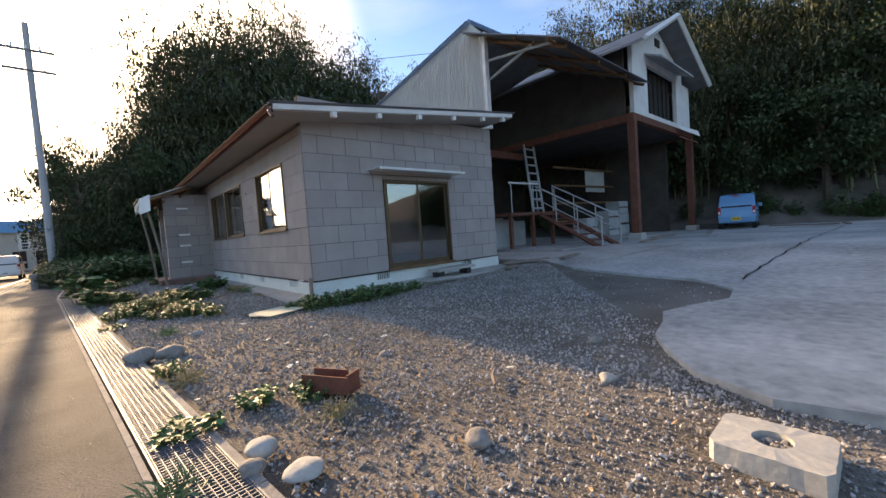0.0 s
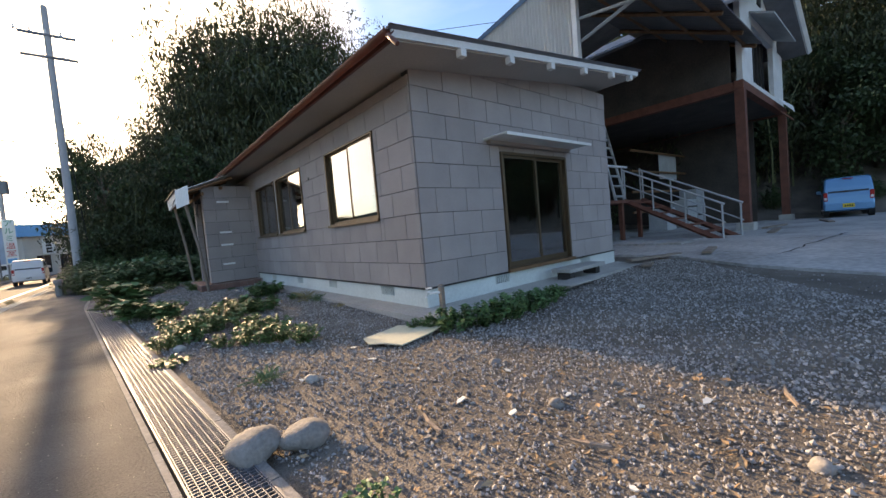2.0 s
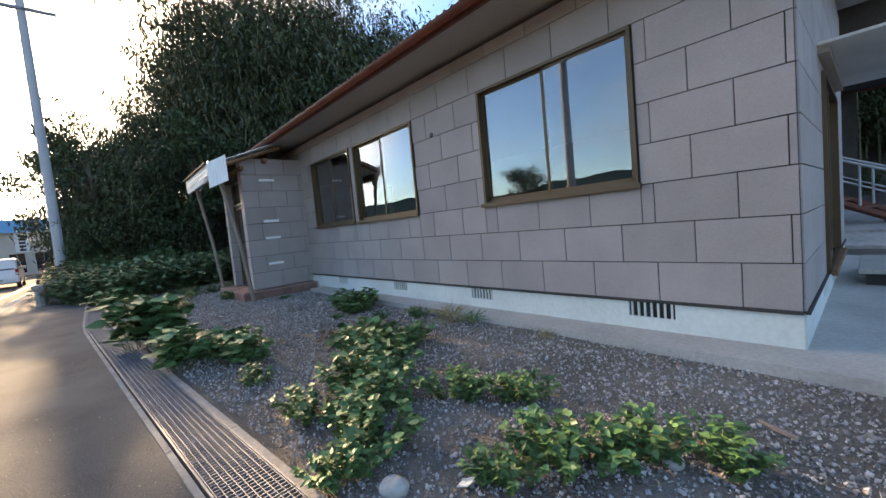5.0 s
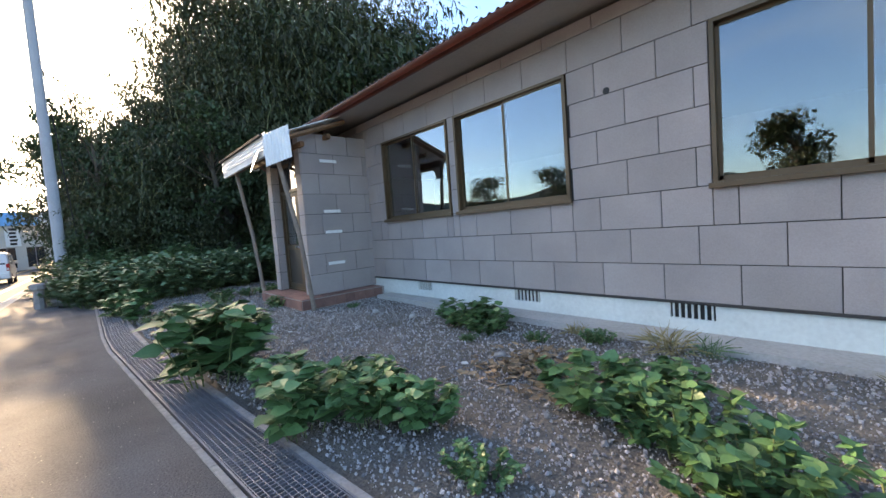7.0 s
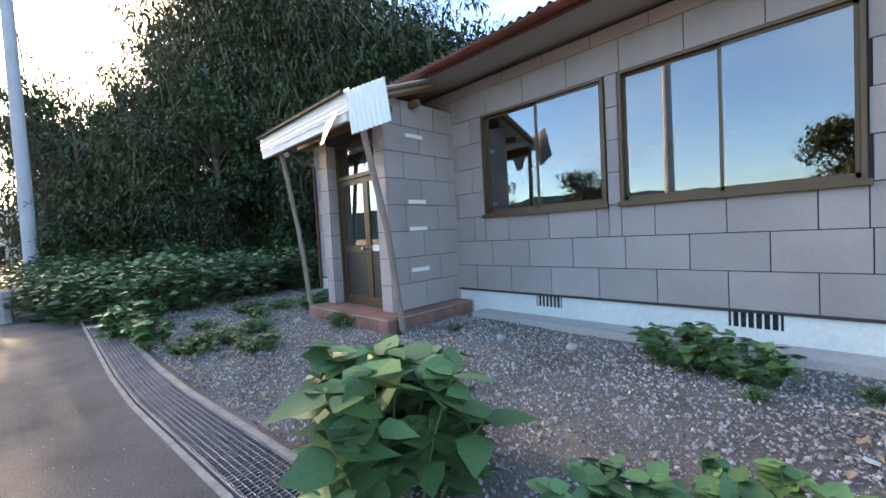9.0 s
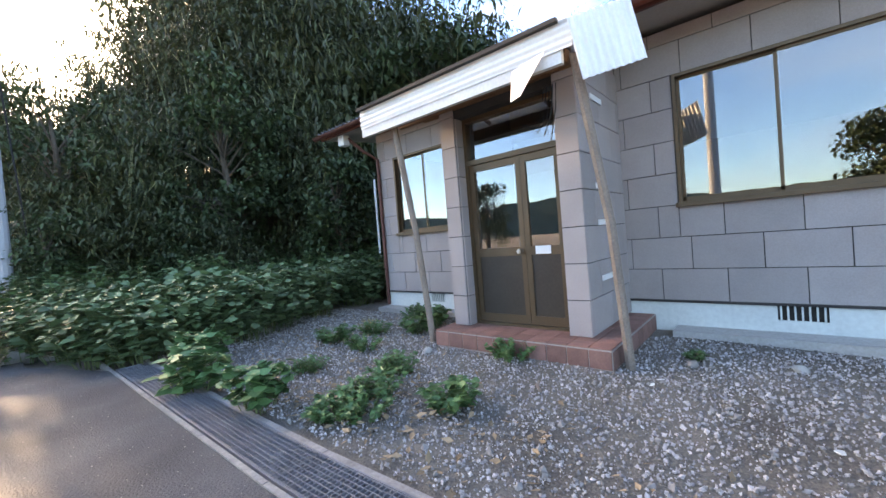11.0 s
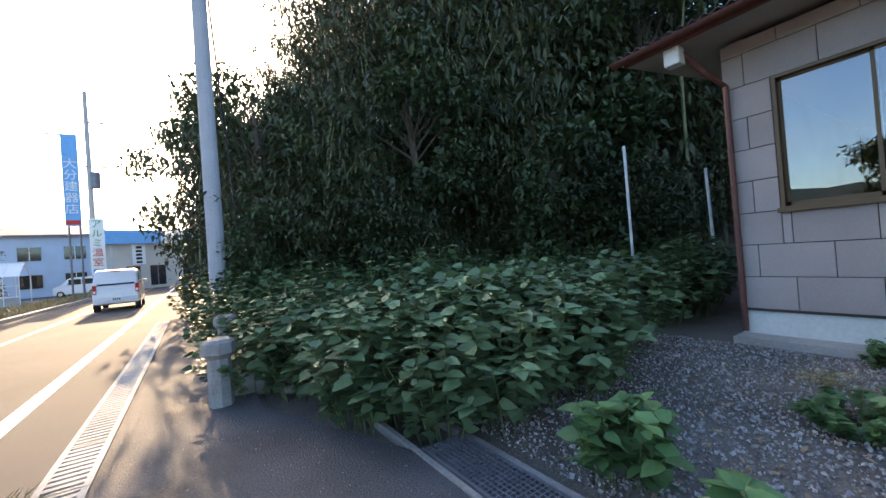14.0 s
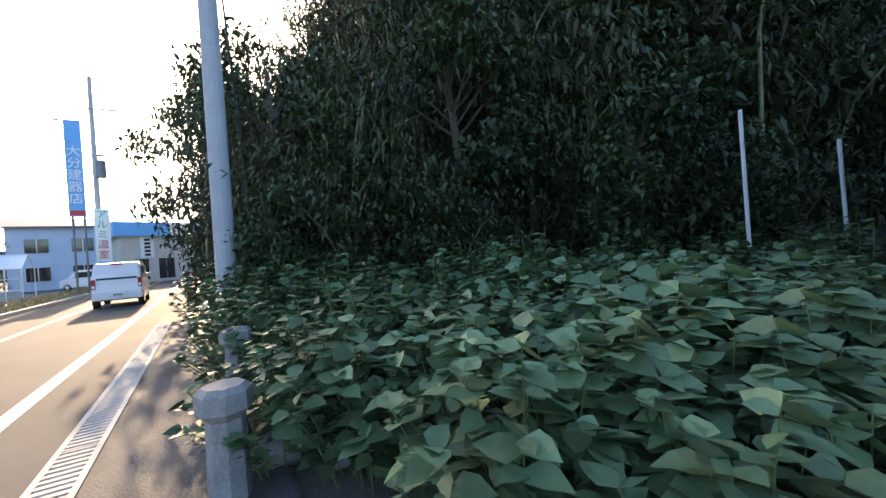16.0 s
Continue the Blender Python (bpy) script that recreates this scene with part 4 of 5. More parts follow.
for k in range(4):
    part("insulator", pipe([(-6.0 + 0.5 * k, 20.5, 11.7), (-6.0 + 0.5 * k, 20.5, 11.9)], [0.05, 0.03], 8), "paper", up)
u2 = thing("utility_pole", "slim utility pole with transformer across the road", "utility pole", "utility poles")
part("shaft", pipe([(-11.5, 50, 0), (-11.5, 50, 15.6)], [0.2, 0.13], 12), "pole", u2)
part("transformer", pipe([(-11.15, 49.8, 8.2), (-11.15, 49.8, 9.4)], 0.3, 14), "galv", u2)
for z in (9.8, 13.2):
    part("crossarm", box(-11.9, -10.1, 49.9, 50.0, z, z + 0.1), "galv", u2)
u3 = thing("utility_pole", "plain utility pole across the road opposite the office", "utility pole", "utility poles")
part("shaft", pipe([(-12.8, 9, 0), (-12.8, 9, 13)], [0.2, 0.13], 12), "pole", u3)
part("crossarm", box(-13.6, -12.0, 8.95, 9.05, 11.4, 11.5), "galv", u3)
cb = thing("overhead_cables", "thin black overhead cables between the poles", "cables")
for (p, q, sag) in (((-5.9, 20.5, 11.8), (-11.8, 50, 13.3), 0.8), ((-4.5, 20.5, 11.8), (-4.4, -40, 11.8), 1.2), ((-11.8, 50, 13.3), (-12.4, 9, 11.5), 0.8), ((-12.4, 9, 11.5), (-12.4, -40, 11.5), 1.0),
                    ((-12.8, 9, 9.5), (-11.8, 50, 9.9), 0.7), ((-12.8, 9, 9.5), (-12.8, -40, 9.5), 0.9), ((-5.25, 20.6, 10.6), (16.9, -2.0, 9.8), 0.8)):
    pts = [Vector(p).lerp(Vector(q), i / 14) - Vector((0, 0, sag * (1 - (i / 7 - 1) ** 2))) for i in range(15)]
    part("cable", pipe(pts, 0.012, 4), "ink", cb)


def face_me(x, y, z):
    """A pose upright at a place, whose front looks back along the road."""
    return look((x, y, z), (x + 0.25 * (-5.3 - x), 0.75 * y, z)) @ pose(0, 0, 0, 0, 180, 0)


sg = thing("shop_sign", "tall blue shop sign panel on two poles", "sign", at=(0, 5.6, 0))
part("panel", box(-12.15, -11.35, 40, 40.15, 4.9, 11.0, 0.02), "signblue", sg, "pale blue panel with white characters")
for k, ch in enumerate("大分建器店"):
    words("character", ch, 0.72, "signwhite", sg, pose(-11.75, 39.985, 9.0 - 0.75 * k, 90, 0, 0))
part("stripe", box(-12.10, -11.40, 39.98, 39.995, 5.0, 5.3), "signred", sg)
for x in (-12.00, -11.45):
    part("pole", pipe([(x, 40.08, 0), (x, 40.08, 4.9)], 0.06, 8), "galv", sg)
part("bracket", box(-12.85, -11.35, 40.02, 40.1, 10.9, 10.98), "galv", sg)
s2 = thing("shop_sign", "white panel sign with green, red and blue characters", "sign", at=(0.1, 5.8, 0))
part("panel", box(-11.40, -10.60, 41.5, 41.62, 1.5, 5.6, 0.02), "signwhite", s2)
for k, (ch, c) in enumerate((("ア", "signgreen"), ("ル", "signgreen"), ("ミ", "signgreen"), ("温", "signred"), ("室", "signred"))):
    words("character", ch, 0.62, c, s2, pose(-11.00, 41.485, 5.2 - 0.68 * k, 90, 0, 0))
part("blue_block", box(-11.30, -10.70, 41.485, 41.498, 1.65, 2.05), "signblue", s2)
for x in (-11.30, -10.70):
    part("pole", pipe([(x, 41.56, 0), (x, 41.56, 1.5)], 0.05, 8), "galv", s2)
shop = thing("shop_building", "low cream shop with a blue and white sign band", "building", at=(-12.0, 61.5, 0), rz=18)
bm = bmesh.new()
for a0, a1, z0, z1 in cut((0, 15, 0, 5.0), [(1.0, 2.2, 0.3, 2.4), (3.0, 4.4, 0.3, 2.4), (6.2, 9.2, 3.0, 4.5), (6.0, 9.5, 0.2, 2.4), (10.2, 13.0, 3.0, 4.5)]):
    bm_box(bm, a0, a1, 0, 0.25, z0, z1)
bm_box(bm, 0.0, 0.25, 0.25, 9, 0, 5.0)
bm_box(bm, 14.75, 15, 0.25, 9, 0, 5.0)
bm_box(bm, 0.25, 14.75, 8.75, 9, 0, 5.0)
part("wall", bm, "stucco", shop)
for a0, a1, z0, z1 in ((1.0, 2.2, 0.3, 2.4), (3.0, 4.4, 0.3, 2.4), (6.2, 9.2, 3.0, 4.5), (6.0, 9.5, 0.2, 2.4), (10.2, 13.0, 3.0, 4.5)):
    w = part("window", box(a0, a1, 0.12, 0.16, z0, z1), "carglass", shop)
    part("window_frame", box((a0 + a1) / 2 - 0.03, (a0 + a1) / 2 + 0.03, 0.08, 0.119, z0, z1), "galv", w)
part("roof", box(-0.4, 15.4, -0.4, 9.3, 5.0, 5.2), "roofsheet", shop)
part("blue_band", box(-0.5, 4.0, -0.55, -0.401, 4.7, 6.1), "signblue", shop)
part("blue_band", box(-0.55, -0.402, -0.4, 5, 4.7, 6.1), "signblue", shop)
wbnd = part("white_band", box(4.0, 15.4, -0.55, -0.401, 4.75, 6.05), "signwhite", shop)
words("lettering", "アルミサッシ", 0.95, "ink", shop, pose(7.6, -0.57, 5.4, 90, 0, 0))
words("lettering", "大分建器店", 0.8, "ink", shop, pose(12.6, -0.57, 5.4, 90, 0, 0))
vs_ = part("vertical_sign", box(1.55, 2.65, -0.12, -0.02, 2.55, 4.68), "signwhite", shop)
for k in range(5):
    part("character_bar", box(1.85, 2.35, -0.135, -0.121, 4.2 - 0.38 * k, 4.45 - 0.38 * k), "ink", vs_)
hs = thing("pale_house", "pale blue two-storey house beside the shop", "house", at=(-20.5, 64, 0), rz=10)
part("wall", box(0, 7.4, 0, 8, 0, 6.0), "paleblue", hs)
part("roof", sheet([(-0.5, -0.5, 6.1), (7.9, -0.5, 6.1), (7.9, 4, 7.3), (-0.5, 4, 7.3)], 0.15), "roofsheet", hs)
for x in (1.2, 4.4):
    for z in (0.9, 3.6):
        w = part("window", box(x, x + 1.6, -0.06, -0.002, z, z + 1.3), "carglass", hs)
        part("window_frame", box(x + 0.77, x + 0.83, -0.09, -0.061, z, z + 1.3), "paper", w)
ghs = thing("greenhouse", "small glazed aluminium greenhouse", "greenhouse", at=(-19.5, 46, 0), rz=5)
for i in range(8):
    part("rib", pipe([(0.7 * i, 0, 0), (0.7 * i, 0, 1.9), (0.7 * i, 1.6, 2.8), (0.7 * i, 3.2, 1.9), (0.7 * i, 3.2, 0)], 0.03, 5), "paper", ghs)
for z in (0.6, 1.3, 1.9):
    part("rail", pipe([(0, 0, z), (4.9, 0, z)], 0.025, 5), "paper", ghs)
part("ridge", pipe([(0, 1.6, 2.8), (4.9, 1.6, 2.8)], 0.03, 5), "paper", ghs)
gp = part("pane", sheet([(0, 0, 1.9), (4.9, 0, 1.9), (4.9, 1.6, 2.78), (0, 1.6, 2.78)], 0.006), "paper", ghs)
part("base_wall", box(0, 4.9, 0.02, 0.1, 0, 0.55), "apron", ghs)

# stone posts, tap, board and small things
for x, y, h in ((-5.22, 15.62, 0.62), (-5.05, 17.4, 0.66), (-4.85, 20.0, 0.7)):
    sp = thing("stone_bollard", "short old octagonal stone post beside the pavement", "bollard", "stone posts", at=(x, y, 0))
    part("shaft", pipe([(0, 0, -0.05), (0, 0, h - 0.18)], [0.11, 0.10], 8), "rock", sp)
    part("cap", pipe([(0, 0, h - 0.18), (0, 0, h - 0.13), (0, 0, h - 0.03), (0, 0, h)], [0.10, 0.145, 0.145, 0.11], 8), "rock", sp)
tp = thing("garden_tap", "white wall tap on a wooden post", "tap", at=(-0.38, -0.80, 0))
part("post", box(-0.028, 0.028, -0.028, 0.028, -0.05, 0.52, 0.008), "wood", tp)
part("pipe", pipe([(-0.03, 0.0, 0.43), (-0.14, 0.05, 0.43)], 0.014, 8), "paper", tp)
part("spout", pipe([(-0.14, 0.05, 0.45), (-0.18, 0.07, 0.45), (-0.19, 0.075, 0.38)], 0.013, 8), "paper", tp)
part("handle", box(-0.19, -0.11, 0.03, 0.075, 0.485, 0.50, 0.005), "paper", tp)
part("band", box(-0.031, 0.031, -0.031, 0.031, 0.49, 0.51), "galv", tp)
bm = sheet([(-0.80, -0.42, 0.06), (-0.52, -0.92, 0.055), (-0.78, -1.02, 0.05), (-1.22, -1.12, 0.045), (-1.30, -0.92, 0.05), (-1.42, -0.80, 0.05), (-1.36, -0.55, 0.05), (-1.0, -0.48, 0.06)], 0.012)
solid("loose_board", bm, "board", "broken cream board lying on the gravel", "board")
mh = thing("manhole_block", "broken concrete block around a round rubble-filled pit", "manhole", at=(-0.79, -7.08, 0.0))
mh.scale = (0.64, 0.64, 0.7)
bm = bmesh.new()
n = 32
rim, outer = [], []
for k in range(n):
    q = 2 * math.pi * k / n
    c, s = math.cos(q), math.sin(q)
    r = min(0.30 / max(abs(c), 1e-6), 0.34 / max(abs(s), 1e-6)) * (1 + 0.03 * noise.noise(Vector((c * 3, s * 3, 0))))
    rim.append([bm.verts.new((0.125 * c, 0.125 * s, z)) for z in (0.115, 0.05)])
    outer.append([bm.verts.new((r * c, r * s, 0.11 + 0.012 * noise.noise(Vector((c * 4, s * 4, 1))))), bm.verts.new((r * c * 1.02, r * s * 1.02, -0.1))])
for k in range(n):
    j = (k + 1) % n
    bm.faces.new((rim[k][0], outer[k][0], outer[j][0], rim[j][0]))
    bm.faces.new((outer[k][0], outer[k][1], outer[j][1], outer[j][0]))
    bm.faces.new((rim[k][1], rim[k][0], rim[j][0], rim[j][1]))
bm.faces.new([r[1] for r in rim])
part("block", bm, "apron", mh)
bm = bmesh.new()
for k in range(70):
    q, r = rnd(0, 6.28), 0.11 * math.sqrt(random.random())
    bmesh.ops.create_icosphere(bm, subdivisions=1, radius=rnd(0.008, 0.02), matrix=Matrix.Translation((r * math.cos(q), r * math.sin(q), 0.06 + rnd(0, 0.02))))
part("rubble", bm, "rock", mh)


def rock(x, y, s, label, material="rock", flat=0.7):
    bm = bmesh.new()
    bmesh.ops.create_icosphere(bm, subdivisions=3, radius=s)
    o = Vector((x * 3.1, y * 1.7, s * 40))
    for v in bm.verts:
        v.co *= 1 + 0.35 * noise.noise(v.co / s * 0.9 + o) + 0.08 * noise.noise(v.co / s * 4 + o)
        v.co.z *= flat
    ob = solid("stone", bm, material, label, "stone", smooth=True)
    ob.location = (x, y, s * flat * 0.45)
    return ob


rock(-2.50, -5.08, 0.08, "rounded pale boulder on the gravel", "apron")
rock(-2.60, -5.25, 0.065, "rounded grey stone beside the boulder")
rock(-1.63, -5.95, 0.07, "angular dark stone on the gravel")
rock(-2.4, -5.45, 0.10, "flat broken grey slab stone", "apron", 0.3)
rock(-2.85, -2.05, 0.15, "brown rounded stone at the drain edge")
rock(-2.6, -2.15, 0.13, "grey rounded stone at the drain edge")
rock(-2.7, -6.0, 0.12, "rough stone half sunk at the drain")
rock(-4.9, 15.9, 0.2, "dark boulder behind the stone post")
rock(-4.6, 15.7, 0.18, "dark boulder among the weeds")
rock(-2.3, 14.0, 0.22, "grey boulder beside the weeds", "rock", 0.45)
for k, (x, y, s) in enumerate(((-1.3, -3.0, 0.05), (-2.2, -1.2, 0.06), (-1.0, -2.2, 0.05), (-1.9, 0.3, 0.05), (-1.2, 8.0, 0.045), (-1.0, 7.3, 0.05), (-2.4, 6.6, 0.05), (-0.9, 6.5, 0.05), (-2.9, 10.2, 0.06), (-1.9, 10.5, 0.05), (0.4, -5.6, 0.06), (-0.4, -6.1, 0.06), (-1.1, -4.2, 0.05), (-2.9, 1.2, 0.07), (-1.5, 4.4, 0.06))):
    rock(x, y, s, "pale loose stone on the gravel", "apron" if k % 2 else "rock")
ch = thing("rusty_channel", "bent rusty steel channel offcut on the gravel", "scrap metal", at=(-1.85, -4.62, 0.03), rz=-62)
part("web", box(-0.22, 0.22, -0.09, 0.09, 0, 0.012), "rust", ch)
part("flange", box(-0.22, 0.10, 0.08, 0.092, 0.012, 0.12), "rust", ch)
part("flange", box(-0.20, 0.22, -0.092, -0.08, 0.012, 0.13), "rust", ch)
part("end_plate", box(0.19, 0.205, -0.08, 0.08, 0.012, 0.14), "rust", ch)
for k, (x, y, l_, rz) in enumerate(((-0.9, -5.45, 0.35, 40), (-2.0, -2.6, 0.25, 75), (-1.6, -3.4, 0.2, 110), (-0.4, -4.0, 0.3, 20), (-1.3, 0.0, 0.2, 60), (-2.3, 8.9, 0.22, 30), (-1.9, 3.6, 0.3, 100), (-1.4, 3.7, 0.25, 20), (-1.6, 3.9, 0.28, 60), (-1.7, 3.5, 0.2, 140))):
    s_ = tagged(new("stick", finish(pipe([(-l_ / 2, 0, 0.012), (0, 0.02, 0.02), (l_ / 2, 0, 0.012)], [0.012, 0.014, 0.008], 5), "stick", "wood")), "dry pale wood stick lying on the gravel", "stick", "sticks on the gravel")
    s_.matrix_world = pose(x, y, 0.02, 0, 0, rz)
hb = tagged(new("concrete_offcut", finish(box(-0.06, 0.06, -0.045, 0.045, 0, 0.07, 0.006), "concrete_offcut", "plinth")), "pale green concrete offcut on the gravel", "block")
hb.matrix_world = pose(-3.2, 10.05, 0.02, 0, 0, 25)
for x, y, h, tilt in ((1.9, 15.7, 3.1, 0), (3.75, 15.0, 2.61, -3.0)):
    gs = tagged(new("garden_stake", finish(pipe([(0, 0, -0.1), (0, 0, h)], 0.03, 6), "garden_stake", "paper")), "thin white stake standing in the undergrowth", "stake", "white stakes")
    gs.matrix_world = pose(x, y, max(0.0, ground_z(x, y)), 0, tilt, 0)


# ---- gravel: loose stones, one stuff object each ----
def stones(name, label, n, region, s0, s1, seed, material="gravel"):
    rng = np.random.default_rng(seed)
    base = np.array([(1, 0, 0), (-1, 0, 0), (0, 1, 0), (0, -1, 0), (0, 0, 0.75), (0, 0, -0.75)], float)
    tri = np.array([(0, 2, 4), (2, 1, 4), (1, 3, 4), (3, 0, 4), (2, 0, 5), (1, 2, 5), (3, 1, 5), (0, 3, 5)])
    pos = region(rng, n)
    n = len(pos)
    size = s0 + (s1 - s0) * rng.random(n) ** 3
    v = base[None] * (0.6 + 0.8 * rng.random((n, 6, 1))) * size[:, None, None]
    for _ in range(2):
        q = rng.random(n) * 6.283
        c, s = np.cos(q)[:, None], np.sin(q)[:, None]
        v = np.stack([v[..., 1], v[..., 0] * c - v[..., 2] * s, v[..., 0] * s + v[..., 2] * c], -1)
    v = v + pos[:, None, :]
    f = tri[None] + (np.arange(n) * 6)[:, None, None]
    return tagged(new(name, mesh_from(name, v.reshape(-1, 3), f.reshape(-1, 3), material)), label, "gravel", kind="stuff")


def on_ground(rng, x, y, keep):
    k = keep(x, y)
    x, y = x[k], y[k]
    return np.array([(a, b, ground_z(a, b) + 0.008) for a, b in zip(x, y)])


def lot(rng, n):
    x, y = rng.uniform(-4.0, 0.0, n), rng.uniform(-8.2, 14.5, n)
    return on_ground(rng, x, y, lambda x, y: (x > np.where(y < 9, -3.42 - 0.085 * y, -4.2) + 0.45) & ~((x > -0.34) & (y > -0.7)) & ~((x > -1.68) & (y > 8.5) & (y < 10.6)))


def yard_edge(rng, n):
    x, y = rng.uniform(-0.4, 6.0, n), rng.uniform(-7.0, -0.75, n)
    return on_ground(rng, x, y, lambda x, y: (x < 1.0 + (y + 6) * 1.1) | (rng.random(len(x)) < 0.04))


stones("gravel", "grey crushed gravel spread before the office", 130000, lot, 0.005, 0.0175, 3)
stones("gravel", "coarser brown-grey gravel and rubble by the yard", 45000, yard_edge, 0.005, 0.019, 4)


# larger pebbles and pale shards among the gravel
stones("pebbles", "loose coarse pebbles and broken stone over the gravel", 1300, lot, 0.014, 0.036, 5, "rock")


def walkway(rng, n):
    x, y = rng.uniform(-6.0, -3.0, n), rng.uniform(-8.0, 16.0, n)
    keep = x < np.where(y < 9, -3.42 - 0.085 * y, -4.2) - 0.03
    return np.stack([x[keep], y[keep], np.full(keep.sum(), 0.002)], 1)


stones("grit", "fine loose grit on the worn asphalt pavement", 6000, walkway, 0.002, 0.006, 8, "rock")
stones("pebbles", "loose coarse pebbles by the concrete yard", 500, yard_edge, 0.014, 0.04, 6, "rock")
rs = random.Random(17)
for k in range(34):
    x, y = rs.uniform(-2.7, -0.6), rs.uniform(-5.5, 8.2) if k % 3 else rs.uniform(-4, -0.5)
    a = rs.uniform(0.025, 0.06)
    pts = [(a * rs.uniform(0.6, 1.2) * math.cos(q), 0.6 * a * rs.uniform(0.6, 1.2) * math.sin(q), 0) for q in (0, 1.2, 2.4, 3.6, 4.9)]
    sh = tagged(new("shard", finish(sheet(pts, 0.006), "shard", "shard")), "small pale broken shard lying on the gravel", "shard", "shards on the gravel")
    sh.matrix_world = pose(x, y, ground_z(x, y) + 0.024, rs.uniform(-14, 14), rs.uniform(-14, 14), rs.uniform(0, 360))

# ---- leaves and plants ----
def leaves(name, pos, direc, length, width, material, fold=0.18, rng=None, droop=0.25, broad=False):
    """Folded pointed leaves: bases pos, directions direc; each four triangles."""
    n = len(pos)
    d = direc / np.maximum(np.linalg.norm(direc, axis=1, keepdims=True), 1e-6)
    side = np.cross(d, np.array([0, 0, 1.0]) + 0.35 * rng.normal(size=(n, 3)))
    side /= np.maximum(np.linalg.norm(side, axis=1, keepdims=True), 1e-6)
    nor = np.cross(side, d)
    L, W = (np.asarray(q).reshape(-1, 1) for q in (length, width))
    a = pos
    if broad:
        dn = np.array([0, 0, 1.0]) * L * droop
        m1, m2 = pos + d * L * 0.3 - nor * W * fold, pos + d * L * 0.68 - nor * W * fold - dn * 0.4
        l1, r1 = pos + d * L * 0.2 + side * W * 0.48, pos + d * L * 0.2 - side * W * 0.48
        l2, r2 = pos + d * L * 0.56 + side * W * 0.4 - dn * 0.3, pos + d * L * 0.56 - side * W * 0.4 - dn * 0.3
        v = np.stack([a, l1, l2, pos + d * L - dn, r2, r1, m1, m2], 1).reshape(-1, 3)
        f = (np.array([(0, 6, 1), (0, 5, 6), (1, 6, 2), (6, 7, 2), (6, 5, 4), (6, 4, 7), (2, 7, 3), (7, 4, 3)])[None] + (np.arange(n) * 8)[:, None, None]).reshape(-1, 3)
        return mesh_from(name, v, f, material, True)
    m = pos + d * L * 0.42 - nor * W * fold
    tip = pos + d * L * 0.97 - np.array([0, 0, 1.0]) * L * droop
    l_, r_ = pos + d * L * 0.36 + side * W * 0.5, pos + d * L * 0.36 - side * W * 0.5
    v = np.stack([a, l_, m, r_, tip], 1).reshape(-1, 3)
    f = (np.array([(0, 2, 1), (0, 3, 2), (1, 2, 4), (2, 3, 4)])[None] + (np.arange(n) * 5)[:, None, None]).reshape(-1, 3)
    return mesh_from(name, v, f, material)


def unit(rng, n, up=0.0):
    d = rng.normal(size=(n, 3))
    d[:, 2] += up
    return d / np.linalg.norm(d, axis=1, keepdims=True)


def weed(seed, height, spread, count, leaf, material, label, name="weed", group="weeds"):
    """A bushy broad-leaved weed: several stems with leaves in whorls."""
    rng = np.random.default_rng(seed)
    w = thing(name, label, "weed", group)
    bm, P_, D_ = bmesh.new(), [], []
    for s in range(count):
        q, r = rng.uniform(0, 6.283), spread * math.sqrt(rng.random())
        top = np.array([r * math.cos(q), r * math.sin(q), height * rng.uniform(0.6, 1.0) * (1 - 0.35 * (r / spread) ** 2)])
        foot = np.array([top[0] * 0.45, top[1] * 0.45, -0.05])
        mid = foot * 0.5 + top * 0.5 + np.array([0, 0, 0.08 * height])
        tube(bm, [foot, mid, top], [0.006, 0.005, 0.003], 4)
        for k in range(9):
            f = 0.30 + 0.70 * k / 8
            base = (foot * (1 - f) ** 2 + 2 * mid * f * (1 - f) + top * f * f)
            for j in range(2 if k < 7 else 3):
                a = rng.uniform(0, 6.283)
                P_.append(base)
                D_.append((math.cos(a), math.sin(a), rng.uniform(-0.1, 0.55)))
    tagged(part("stalk", bm, "stem", w), kind="stuff")
    n = len(P_)
    L = leaf * rng.uniform(0.55, 1.15, n)
    part("foliage", leaves("foliage", np.array(P_), np.array(D_), L, L * rng.uniform(0.62, 0.8, n), material, 0.10, rng, 0.22, True), None, w)
    return w


def scatter(first, spots):
    """Puts the first plant and copies of it at (x, y, scale, turn)."""
    for k, (x, y, s, rz) in enumerate(spots):
        m = pose(x, y, max(-0.05, ground_z(x, y)), 0, 0, rz) @ Matrix.Diagonal((s, s, s, 1))
        if k == 0:
            first.matrix_world = m
        else:
            o = copy_thing(first, pose(0, 0, 0))
            o.matrix_basis = m


rw = random.Random(7)
W1 = weed(1, 0.85, 0.42, 15, 0.19, "leafw", "broad-leaved green weed growing beside the drain")
W2 = weed(2, 0.30, 0.36, 18, 0.11, "leafw", "low green weed patch on the gravel")
W3 = weed(3, 1.05, 0.55, 26, 0.165, "leafg", "tall grey-green broad-leaved weed in the thicket", group="thicket weeds")
W4 = weed(4, 0.95, 0.6, 34, 0.10, "leafi", "dense small-leaved creeper clump in the thicket", group="thicket weeds")
scatter(W1, [(-3.86, 11.75, 0.75, 0), (-3.75, 10.7, 0.62, 60), (-3.5, 6.15, 1.2, 120), (-3.3, 6.45, 1.0, 30), (-3.3, 4.6, 0.7, 30), (-3.2, 5.2, 0.55, 200), (-2.95, 4.3, 0.55, 90), (-3.55, 12.6, 0.7, 70), (-2.75, 4.0, 0.5, 10), (-3.15, 6.7, 0.5, 10)])
W5 = weed(5, 0.30, 0.34, 34, 0.065, "leafw", "low small-leaved green weed patch on the gravel")
